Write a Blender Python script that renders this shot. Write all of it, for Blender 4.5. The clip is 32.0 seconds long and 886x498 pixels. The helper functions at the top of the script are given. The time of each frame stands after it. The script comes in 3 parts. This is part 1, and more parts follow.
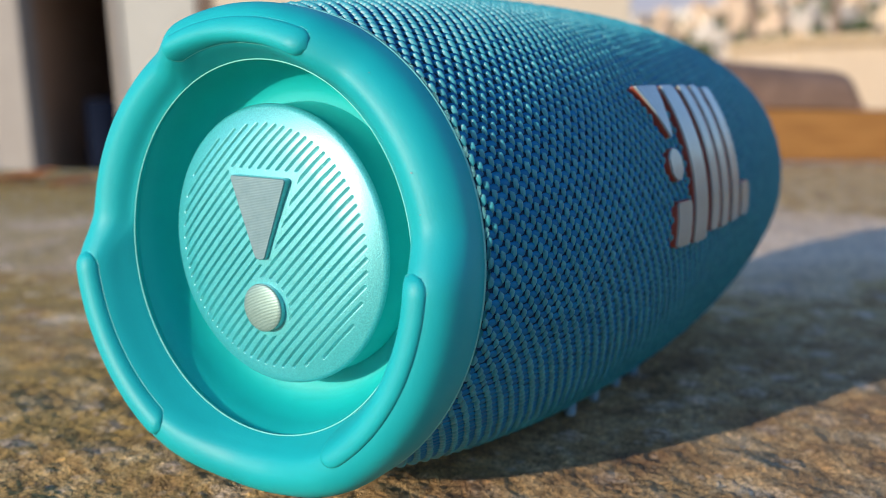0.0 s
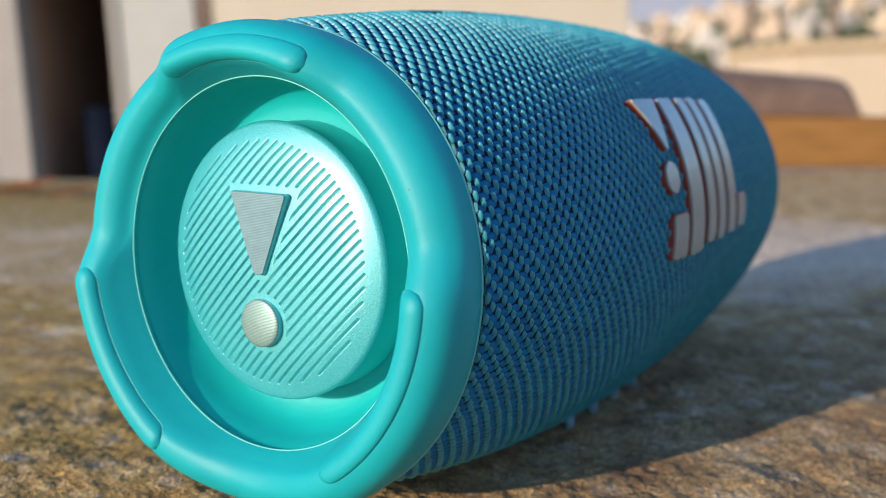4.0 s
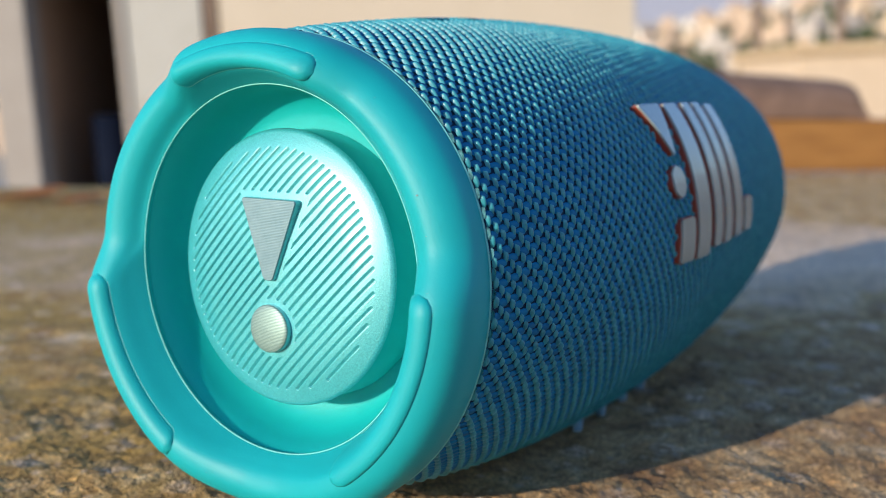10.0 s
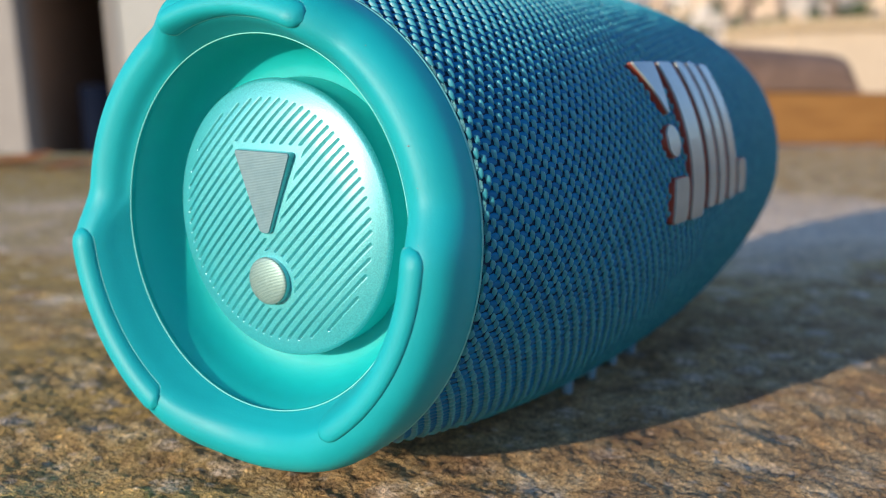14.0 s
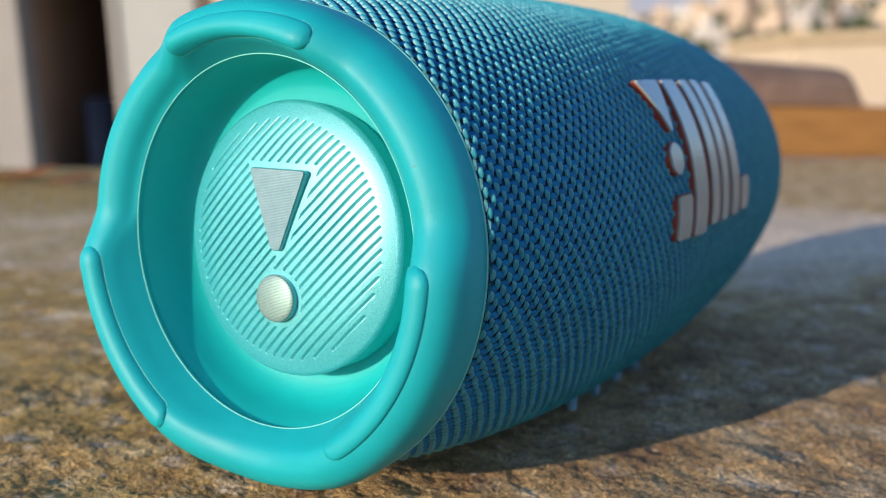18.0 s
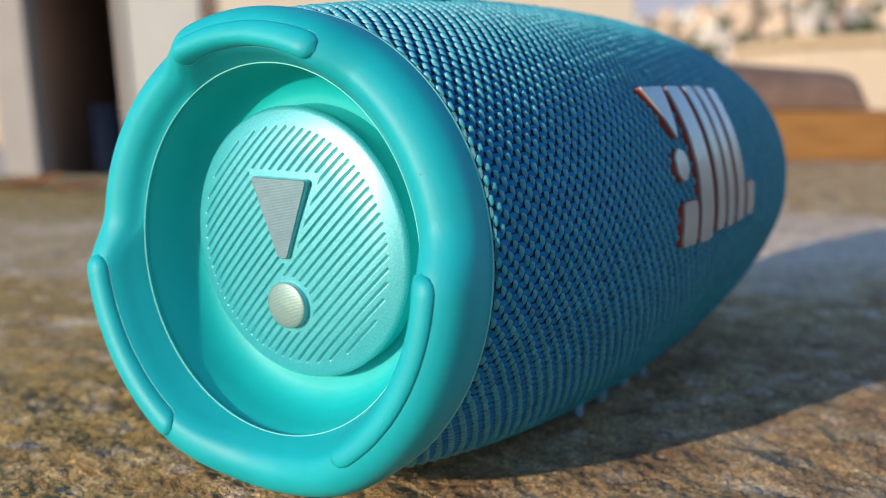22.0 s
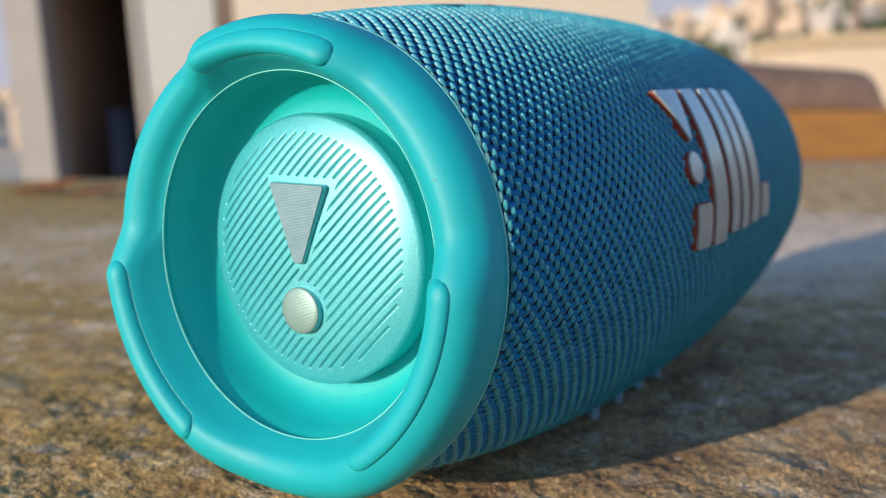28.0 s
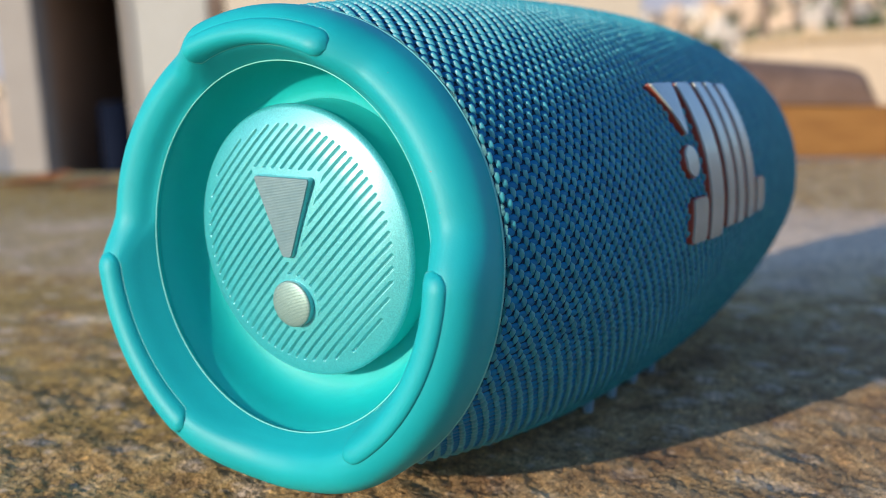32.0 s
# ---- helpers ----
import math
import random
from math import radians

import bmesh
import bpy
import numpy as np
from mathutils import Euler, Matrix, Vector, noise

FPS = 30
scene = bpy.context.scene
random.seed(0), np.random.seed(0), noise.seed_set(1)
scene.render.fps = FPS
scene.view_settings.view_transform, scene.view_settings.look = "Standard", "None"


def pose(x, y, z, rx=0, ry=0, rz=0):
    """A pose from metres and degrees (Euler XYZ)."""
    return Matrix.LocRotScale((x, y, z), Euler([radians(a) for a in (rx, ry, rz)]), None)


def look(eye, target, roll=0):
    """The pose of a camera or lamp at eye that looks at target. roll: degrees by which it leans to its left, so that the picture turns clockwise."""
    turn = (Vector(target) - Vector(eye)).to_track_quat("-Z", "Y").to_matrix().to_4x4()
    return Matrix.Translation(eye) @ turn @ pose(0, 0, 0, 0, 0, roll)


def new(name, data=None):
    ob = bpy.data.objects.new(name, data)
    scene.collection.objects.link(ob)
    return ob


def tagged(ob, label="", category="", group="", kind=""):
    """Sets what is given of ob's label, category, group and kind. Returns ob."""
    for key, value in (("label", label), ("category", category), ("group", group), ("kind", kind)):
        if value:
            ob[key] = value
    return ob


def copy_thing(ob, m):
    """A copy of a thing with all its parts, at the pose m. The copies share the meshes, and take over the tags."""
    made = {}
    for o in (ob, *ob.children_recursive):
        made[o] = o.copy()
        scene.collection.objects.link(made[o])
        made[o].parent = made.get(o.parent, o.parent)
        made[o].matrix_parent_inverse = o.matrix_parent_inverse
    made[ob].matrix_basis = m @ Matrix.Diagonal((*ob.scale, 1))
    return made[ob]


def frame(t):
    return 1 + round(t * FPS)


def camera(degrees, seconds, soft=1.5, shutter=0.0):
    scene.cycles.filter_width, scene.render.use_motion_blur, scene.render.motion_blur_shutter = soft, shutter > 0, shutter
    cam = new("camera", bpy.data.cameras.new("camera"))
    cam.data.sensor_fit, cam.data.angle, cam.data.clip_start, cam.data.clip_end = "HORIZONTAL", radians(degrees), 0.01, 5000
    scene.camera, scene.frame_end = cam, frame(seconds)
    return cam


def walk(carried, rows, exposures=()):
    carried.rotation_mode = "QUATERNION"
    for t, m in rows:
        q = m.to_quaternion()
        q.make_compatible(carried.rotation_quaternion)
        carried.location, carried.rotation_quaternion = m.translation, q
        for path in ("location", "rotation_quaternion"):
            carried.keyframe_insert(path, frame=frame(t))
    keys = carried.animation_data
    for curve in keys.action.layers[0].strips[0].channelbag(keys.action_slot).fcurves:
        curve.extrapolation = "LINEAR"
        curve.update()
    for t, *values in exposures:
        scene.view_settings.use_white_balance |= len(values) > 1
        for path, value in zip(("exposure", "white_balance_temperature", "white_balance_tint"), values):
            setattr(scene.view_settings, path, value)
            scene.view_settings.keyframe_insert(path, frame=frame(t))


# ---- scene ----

# ---------------------------------------------------------------- camera
cam = camera(48.0, 32.0, soft=0.65)
cam.data.dof.use_dof = True
cam.data.dof.focus_distance = 0.158
cam.data.dof.aperture_fstop = 17.0
# the ledge, and all that lies on it, slopes a little sideways
EYE = Vector((0.1119, -0.1316, 0.0776))
TURN = radians(31.9)
FWD, RIGHT = Vector((-math.sin(TURN), math.cos(TURN), 0)), Vector((math.cos(TURN), math.sin(TURN), 0))
SLOPE = Matrix.Translation(EYE) @ Matrix.Rotation(radians(3.2), 4, FWD) @ Matrix.Translation(-EYE)
BED = SLOPE @ Matrix.Translation((0, 0, -0.0006))
walk(cam, [(t, SLOPE @ m) for t, m in [
    (0, pose(0.10988, -0.12922, 0.07465, 80.550, -0.928, 31.313)),
    (0.5, pose(0.10941, -0.12940, 0.07437, 80.580, -1.145, 31.197)),
    (1, pose(0.10862, -0.12885, 0.07353, 80.496, -1.234, 30.999)),
    (1.5, pose(0.10901, -0.12881, 0.07355, 80.483, -1.253, 30.835)),
    (2, pose(0.10940, -0.12920, 0.07445, 80.487, -1.119, 30.886)),
    (2.5, pose(0.10971, -0.12946, 0.07506, 80.756, -1.045, 30.908)),
    (3, pose(0.10993, -0.12919, 0.07496, 80.832, -0.896, 31.046)),
    (3.5, pose(0.11018, -0.12936, 0.07549, 80.850, -0.780, 31.175)),
    (5.5, pose(0.11179, -0.12964, 0.07685, 81.336, -0.540, 31.523)),
    (6, pose(0.11236, -0.13017, 0.07691, 81.317, -0.401, 31.681)),
    (6.5, pose(0.11133, -0.13039, 0.07688, 81.409, -0.415, 31.645)),
    (7, pose(0.11146, -0.13088, 0.07696, 81.413, -0.323, 31.613)),
    (7.5, pose(0.11128, -0.13110, 0.07685, 81.477, -0.490, 31.597)),
    (8, pose(0.11137, -0.13110, 0.07698, 81.506, -0.425, 31.621)),
    (8.5, pose(0.11264, -0.13125, 0.07763, 81.499, -0.141, 31.915)),
    (9, pose(0.11194, -0.13155, 0.07764, 81.538, -0.153, 31.933)),
    (9.5, pose(0.11144, -0.13135, 0.07717, 81.547, -0.326, 31.750)),
    (10, pose(0.11103, -0.13078, 0.07631, 81.236, -0.374, 31.626)),
    (10.5, pose(0.11057, -0.13043, 0.07571, 80.827, -0.461, 31.469)),
    (11, pose(0.11011, -0.12986, 0.07483, 80.549, -0.508, 31.346)),
    (11.5, pose(0.11011, -0.12989, 0.07468, 80.371, -0.599, 31.260)),
    (12, pose(0.11017, -0.12974, 0.07434, 80.215, -0.706, 31.243)),
    (12.5, pose(0.11011, -0.12973, 0.07377, 80.054, -0.775, 31.191)),
    (13, pose(0.11024, -0.12985, 0.07377, 79.905, -0.850, 31.207)),
    (13.5, pose(0.10986, -0.12969, 0.07338, 79.822, -0.895, 31.100)),
    (14, pose(0.10983, -0.12932, 0.07287, 79.725, -0.882, 31.089)),
    (14.5, pose(0.11008, -0.12925, 0.07296, 79.518, -0.854, 31.091)),
    (16.5, pose(0.10962, -0.12907, 0.07229, 78.966, -0.992, 31.097)),
    (17, pose(0.10970, -0.12977, 0.07334, 79.640, -0.923, 31.133)),
    (17.5, pose(0.11012, -0.13031, 0.07415, 80.254, -0.822, 31.266)),
    (18, pose(0.11001, -0.13021, 0.07393, 80.464, -0.800, 31.267)),
    (18.5, pose(0.10995, -0.13011, 0.07416, 80.390, -0.671, 31.349)),
    (19, pose(0.11001, -0.13040, 0.07450, 80.389, -0.633, 31.388)),
    (19.5, pose(0.10998, -0.13055, 0.07467, 80.479, -0.597, 31.382)),
    (20, pose(0.11007, -0.13054, 0.07491, 80.606, -0.540, 31.394)),
    (20.5, pose(0.11006, -0.13072, 0.07483, 80.712, -0.516, 31.396)),
    (21, pose(0.11010, -0.13064, 0.07506, 80.697, -0.594, 31.457)),
    (21.5, pose(0.11009, -0.13078, 0.07470, 80.787, -0.533, 31.470)),
    (22, pose(0.11014, -0.13052, 0.07441, 80.746, -0.568, 31.552)),
    (22.5, pose(0.11005, -0.13061, 0.07472, 80.682, -0.516, 31.554)),
    (23, pose(0.11016, -0.13063, 0.07481, 80.675, -0.504, 31.577)),
    (23.5, pose(0.11019, -0.13061, 0.07477, 80.680, -0.470, 31.581)),
    (24, pose(0.11021, -0.13064, 0.07468, 80.688, -0.559, 31.608)),
    (24.5, pose(0.11012, -0.13052, 0.07432, 80.649, -0.561, 31.602)),
    (25, pose(0.11014, -0.13062, 0.07423, 80.614, -0.554, 31.589)),
    (25.5, pose(0.11008, -0.13078, 0.07460, 80.613, -0.546, 31.585)),
    (27.5, pose(0.11104, -0.13174, 0.07500, 80.897, -0.162, 32.312)),
    (28, pose(0.11081, -0.13145, 0.07510, 80.823, -0.108, 32.385)),
    (28.5, pose(0.11089, -0.13136, 0.07525, 80.750, -0.142, 32.443)),
    (29, pose(0.11033, -0.13121, 0.07508, 80.775, -0.237, 32.307)),
    (29.5, pose(0.11026, -0.13134, 0.07493, 80.759, -0.222, 32.268)),
    (30, pose(0.10988, -0.13125, 0.07466, 80.686, -0.273, 32.172)),
    (30.5, pose(0.10983, -0.13114, 0.07459, 80.641, -0.247, 32.125)),
    (31, pose(0.10971, -0.13118, 0.07453, 80.590, -0.240, 32.040)),
    (31.5, pose(0.10974, -0.13094, 0.07462, 80.507, -0.252, 32.040)),
    (32, pose(0.10975, -0.13098, 0.07454, 80.534, -0.374, 31.945)),
]])

# ---------------------------------------------------------------- light
SUN_EL = radians(11.5)
SUN_WAY = Vector((-0.242, -0.970, 0)).normalized() * math.cos(SUN_EL) + Vector((0, 0, math.sin(SUN_EL)))
SUN_WAY = SLOPE.to_3x3() @ SUN_WAY
SUN_EL = math.asin(SUN_WAY.z)
world = bpy.data.worlds.new("world")
scene.world = world
world.use_nodes = True
wn = world.node_tree
sky = wn.nodes.new("ShaderNodeTexSky")
sky.sky_type = "NISHITA"
sky.sun_disc = False
sky.sun_elevation = SUN_EL
sky.sun_rotation = math.atan2(SUN_WAY.x, SUN_WAY.y)
sky.air_density, sky.dust_density, sky.ozone_density = 1.2, 0.2, 4.0
tint = wn.nodes.new("ShaderNodeMix")
tint.data_type, tint.blend_type = "RGBA", "MULTIPLY"
tint.inputs[0].default_value = 1.0
tint.inputs[7].default_value = (0.90, 0.86, 1.0, 1)
wn.links.new(sky.outputs[0], tint.inputs[6])
wn.links.new(tint.outputs[2], wn.nodes["Background"].inputs[0])
wn.nodes["Background"].inputs[1].default_value = 0.152
sun = new("sun", bpy.data.lights.new("sun", "SUN"))
sun.data.energy, sun.data.angle, sun.data.color = 3.2, radians(0.55), (1.0, 0.87, 0.70)
sun.matrix_world = look(SUN_WAY * 8, (0, 0, 0))
scene.view_settings.exposure = 0.71


# ---------------------------------------------------------------- materials
class Mat:
    """A small node builder on a Principled material."""

    def __init__(self, name, colour, rough=0.5, metal=0.0):
        self.m = bpy.data.materials.new(name)
        self.m.use_nodes = True
        self.t = self.m.node_tree
        self.b = self.t.nodes["Principled BSDF"]
        self.b.inputs["Base Color"].default_value = (*colour, 1)
        self.b.inputs["Roughness"].default_value = rough
        self.b.inputs["Metallic"].default_value = metal

    def node(self, kind, **inputs):
        n = self.t.nodes.new(kind)
        for k, v in inputs.items():
            n.inputs[k.replace("_", " ")].default_value = v
        return n

    def link(self, a, b):
        self.t.links.new(a, b)

    def coords(self):
        return self.t.nodes.new("ShaderNodeTexCoord").outputs["Object"]

    def noise(self, scale, detail=4.0, rough=0.6, stretch=None):
        n = self.node("ShaderNodeTexNoise", Scale=scale, Detail=detail, Roughness=rough)
        c = self.coords()
        if stretch:
            mp = self.t.nodes.new("ShaderNodeMapping")
            mp.inputs["Scale"].default_value = stretch
            self.link(c, mp.inputs[0])
            c = mp.outputs[0]
        self.link(c, n.inputs["Vector"])
        return n.outputs["Fac"]

    def ramp(self, fac, stops):
        r = self.t.nodes.new("ShaderNodeValToRGB")
        while len(r.color_ramp.elements) < len(stops):
            r.color_ramp.elements.new(0.5)
        for e, (pos, col) in zip(r.color_ramp.elements, stops):
            e.position = pos
            e.color = (*col, 1) if len(col) == 3 else col
        self.link(fac, r.inputs[0])
        return r.outputs[0]

    def mix(self, fac, a, b, how="MIX"):
        n = self.t.nodes.new("ShaderNodeMix")
        n.data_type, n.blend_type = "RGBA", how
        for sock, v in ((n.inputs[0], fac), (n.inputs[6], a), (n.inputs[7], b)):
            if isinstance(v, (int, float)):
                sock.default_value = v
            elif isinstance(v, tuple):
                sock.default_value = (*v, 1)
            else:
                self.link(v, sock)
        return n.outputs[2]

    def colour(self, out):
        self.link(out, self.b.inputs["Base Color"])
        return self

    def rough(self, fac, lo, hi):
        n = self.t.nodes.new("ShaderNodeMapRange")
        n.inputs[3].default_value, n.inputs[4].default_value = lo, hi
        self.link(fac, n.inputs[0])
        self.link(n.outputs[0], self.b.inputs["Roughness"])
        return self

    def bump(self, *layers):
        """Layers of (height, strength, distance)."""
        last = None
        for height, strength, distance in layers:
            n = self.node("ShaderNodeBump", Strength=strength, Distance=distance)
            self.link(height, n.inputs["Height"])
            if last:
                self.link(last, n.inputs["Normal"])
            last = n.outputs[0]
        self.link(last, self.b.inputs["Normal"])
        return self


def rubber_material():
    k = Mat("teal_silicone", (0.003, 0.40, 0.43), 0.5)
    big, fine = k.noise(60, 3), k.noise(2500, 2)
    k.colour(k.ramp(big, [(0.3, (0.002, 0.325, 0.350)), (0.7, (0.003, 0.370, 0.395))]))
    k.rough(big, 0.50, 0.58).bump((fine, 0.12, 0.0002))
    k.b.inputs["Specular IOR Level"].default_value = 0.42
    k.b.inputs["Subsurface Weight"].default_value = 0.18
    k.b.inputs["Subsurface Radius"].default_value = (0.002, 0.006, 0.006)
    k.b.inputs["Subsurface Scale"].default_value = 0.3
    return k.m


def bowl_material():
    k = Mat("sea_green_rubber", (0.001, 0.44, 0.35), 0.55)
    big = k.noise(70, 3)
    k.colour(k.ramp(big, [(0.3, (0.001, 0.42, 0.41)), (0.7, (0.002, 0.465, 0.45))]))
    k.rough(big, 0.5, 0.6).bump((k.noise(2200, 2), 0.12, 0.0002))
    k.b.inputs["Subsurface Weight"].default_value = 0.5
    k.b.inputs["Subsurface Radius"].default_value = (0.001, 0.007, 0.0065)
    k.b.inputs["Subsurface Scale"].default_value = 0.45
    return k.m


def disc_material():
    k = Mat("satin_aqua_paint", (0.14, 0.60, 0.54), 0.40, 0.2)
    grain, big = k.noise(3800, 2, 0.6), k.noise(40, 2)
    k.colour(k.ramp(grain, [(0.3, (0.018, 0.36, 0.385)), (0.7, (0.075, 0.54, 0.56))]))
    k.rough(big, 0.38, 0.43).bump((grain, 0.6, 0.00016))
    k.b.inputs["Coat Weight"].default_value = 1.0
    k.b.inputs["Coat Roughness"].default_value = 0.36
    k.b.inputs["Coat IOR"].default_value = 2.0
    return k.m


def turned_lines(k, pitch):
    """Fine machined lines, level across the badge."""
    w = k.node("ShaderNodeTexWave", Scale=math.pi / (10 * pitch), Distortion=0.0)
    w.bands_direction = "Z"
    k.link(k.coords(), w.inputs["Vector"])
    return w.outputs["Fac"]


def steel_material():
    k = Mat("brushed_grey_metal", (0.33, 0.41, 0.43), 0.45, 0.5)
    lines = turned_lines(k, 0.00026)
    k.colour(k.mix(0.65, k.ramp(lines, [(0.2, (0.125, 0.215, 0.240)), (0.8, (0.225, 0.335, 0.360))]), k.ramp(k.noise(500, 3), [(0.3, (0.15, 0.25, 0.275)), (0.7, (0.21, 0.315, 0.34))])))
    k.bump((lines, 0.22, 0.00006))
    return k.m


def dot_material():
    k = Mat("pale_metal", (0.40, 0.48, 0.44), 0.5, 0.45)
    lines = turned_lines(k, 0.00025)
    k.colour(k.ramp(lines, [(0.2, (0.165, 0.27, 0.245)), (0.8, (0.31, 0.43, 0.385))]))
    k.bump((lines, 0.22, 0.00006))
    return k.m


def yarn_material():
    k = Mat("teal_yarn", (0.02, 0.20, 0.24), 0.42)
    rnd = k.t.nodes.new("ShaderNodeNewGeometry").outputs["Random Per Island"]
    k.colour(k.ramp(rnd, [(0.0, (0.017, 0.240, 0.295)), (1.0, (0.034, 0.312, 0.366))]))
    k.bump((k.noise(6000, 2, 0.5, (1, 0.3, 1)), 0.3, 0.0001))
    k.b.inputs["Specular IOR Level"].default_value = 0.75
    k.b.inputs["Sheen Weight"].default_value = 0.35
    k.b.inputs["Sheen Roughness"].default_value = 0.4
    k.b.inputs["Sheen Tint"].default_value = (0.15, 0.50, 0.90, 1)
    return k.m


def weft_material():
    k = Mat("blue_yarn", (0.012, 0.10, 0.20), 0.6)
    rnd = k.t.nodes.new("ShaderNodeNewGeometry").outputs["Random Per Island"]
    k.colour(k.ramp(rnd, [(0.0, (0.001, 0.130, 0.280)), (1.0, (0.001, 0.180, 0.355))]))
    k.bump((k.noise(5000, 2), 0.3, 0.0001))
    k.b.inputs["Specular IOR Level"].default_value = 0.2
    return k.m


def base_material():
    k = Mat("dark_blue_backing", (0.001, 0.030, 0.075), 0.8)
    k.bump((k.noise(1500, 3), 0.4, 0.0003))
    return k.m


def concrete_material():
    k = Mat("weathered_concrete", (0.25, 0.19, 0.13), 0.9)
    big, mid, fine, grit = k.noise(16, 5, 0.65), k.noise(55, 6, 0.7), k.noise(300, 6, 0.75), k.noise(1200, 3, 0.7)
    base = k.ramp(mid, [(0.36, (0.34, 0.175, 0.050)), (0.48, (0.62, 0.37, 0.120)), (0.58, (0.78, 0.53, 0.235)), (0.68, (0.97, 0.77, 0.48))])
    # a paler worn strip of cement along the ledge
    away = k.t.nodes.new("ShaderNodeVectorMath")
    away.operation = "DOT_PRODUCT"
    away.inputs[1].default_value = FWD
    k.link(k.coords(), away.inputs[0])
    ragged = k.node("ShaderNodeMath")
    ragged.operation = "MULTIPLY_ADD"
    ragged.inputs[1].default_value = 0.3
    k.link(k.noise(11, 4, 0.6), ragged.inputs[0])
    k.link(away.outputs["Value"], ragged.inputs[2])
    pale = k.ramp(ragged.outputs[0], [(0.33, (0, 0, 0)), (0.42, (1, 1, 1)), (0.52, (1, 1, 1)), (0.60, (0, 0, 0))])
    base = k.mix(pale, base, k.mix(0.75, base, (1.0, 0.77, 0.56)))
    # greyer brown beside the loudspeaker: its ground shade put into the colour
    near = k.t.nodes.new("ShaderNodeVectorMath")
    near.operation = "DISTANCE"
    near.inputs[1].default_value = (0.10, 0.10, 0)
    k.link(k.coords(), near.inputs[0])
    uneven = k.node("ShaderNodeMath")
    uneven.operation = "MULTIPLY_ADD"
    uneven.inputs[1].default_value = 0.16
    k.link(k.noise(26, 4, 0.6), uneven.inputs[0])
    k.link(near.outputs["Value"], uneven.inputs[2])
    shade_patch = k.ramp(uneven.outputs[0], [(0.17, (0.85, 0.85, 0.85)), (0.26, (0, 0, 0))])
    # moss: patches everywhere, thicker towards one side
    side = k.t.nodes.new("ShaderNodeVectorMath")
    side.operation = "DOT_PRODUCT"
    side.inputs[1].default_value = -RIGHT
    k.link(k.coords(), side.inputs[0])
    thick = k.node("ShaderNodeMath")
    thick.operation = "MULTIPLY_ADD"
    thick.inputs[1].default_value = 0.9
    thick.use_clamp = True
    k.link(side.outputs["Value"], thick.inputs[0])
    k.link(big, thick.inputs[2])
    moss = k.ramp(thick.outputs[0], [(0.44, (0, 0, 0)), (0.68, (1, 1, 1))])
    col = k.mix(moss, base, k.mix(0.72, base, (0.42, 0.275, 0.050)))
    col = k.mix(shade_patch, col, k.mix(0.4, col, (0.33, 0.22, 0.165)))
    speck = k.ramp(fine, [(0.38, (0.46, 0.43, 0.40)), (0.47, (0.9, 0.9, 0.9)), (0.58, (1, 1, 1)), (0.66, (1.8, 1.72, 1.6))])
    col = k.mix(0.8, col, speck, "MULTIPLY")
    # pale grit and dark pits
    chips = k.node("ShaderNodeTexVoronoi", Scale=330.0)
    k.link(k.coords(), chips.inputs["Vector"])
    core = k.ramp(chips.outputs["Distance"], [(0.16, (1, 1, 1)), (0.42, (0, 0, 0))])
    pick = k.t.nodes.new("ShaderNodeSeparateColor")
    k.link(chips.outputs["Color"], pick.inputs[0])
    light = k.mix(1.0, core, k.ramp(pick.outputs[0], [(0.70, (0, 0, 0)), (0.80, (1, 1, 1))]), "MULTIPLY")
    pits = k.mix(1.0, core, k.ramp(pick.outputs[1], [(0.78, (0, 0, 0)), (0.86, (1, 1, 1))]), "MULTIPLY")
    col = k.mix(light, col, k.mix(0.5, col, (0.85, 0.66, 0.47)))
    col = k.mix(pits, col, k.mix(0.45, col, (0.07, 0.05, 0.035)))
    # larger pale flecks of worn-out aggregate
    fleck = k.node("ShaderNodeTexVoronoi", Scale=120.0)
    k.link(k.coords(), fleck.inputs["Vector"])
    tone = k.t.nodes.new("ShaderNodeSeparateColor")
    k.link(fleck.outputs["Color"], tone.inputs[0])
    worn = k.mix(1.0, k.ramp(fleck.outputs["Distance"], [(0.2, (1, 1, 1)), (0.55, (0, 0, 0))]), k.ramp(tone.outputs[2], [(0.82, (0, 0, 0)), (0.92, (1, 1, 1))]), "MULTIPLY")
    worn = k.mix(1.0, worn, k.ramp(fine, [(0.40, (0, 0, 0)), (0.52, (1, 1, 1))]), "MULTIPLY")
    col = k.mix(worn, col, k.mix(0.45, col, (0.95, 0.78, 0.62)))
    dots = k.ramp(grit, [(0.40, (0.55, 0.52, 0.50)), (0.50, (1, 1, 1)), (0.62, (1.35, 1.35, 1.35))])
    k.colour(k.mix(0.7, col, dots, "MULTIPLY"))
    k.bump((mid, 0.3, 0.002), (fine, 0.6, 0.0012), (grit, 0.9, 0.0007))
    return k.m


def paint_material(name, lo, hi, rough=0.85, scale=2.5, relief=0.01):
    k = Mat(name, lo, rough)
    big, fine = k.noise(scale, 6, 0.65), k.noise(scale * 22, 4, 0.65)
    k.colour(k.mix(0.35, k.ramp(big, [(0.3, lo), (0.7, hi)]), k.ramp(fine, [(0.3, lo), (0.7, hi)])))
    k.bump((fine, 0.4, relief))
    return k.m


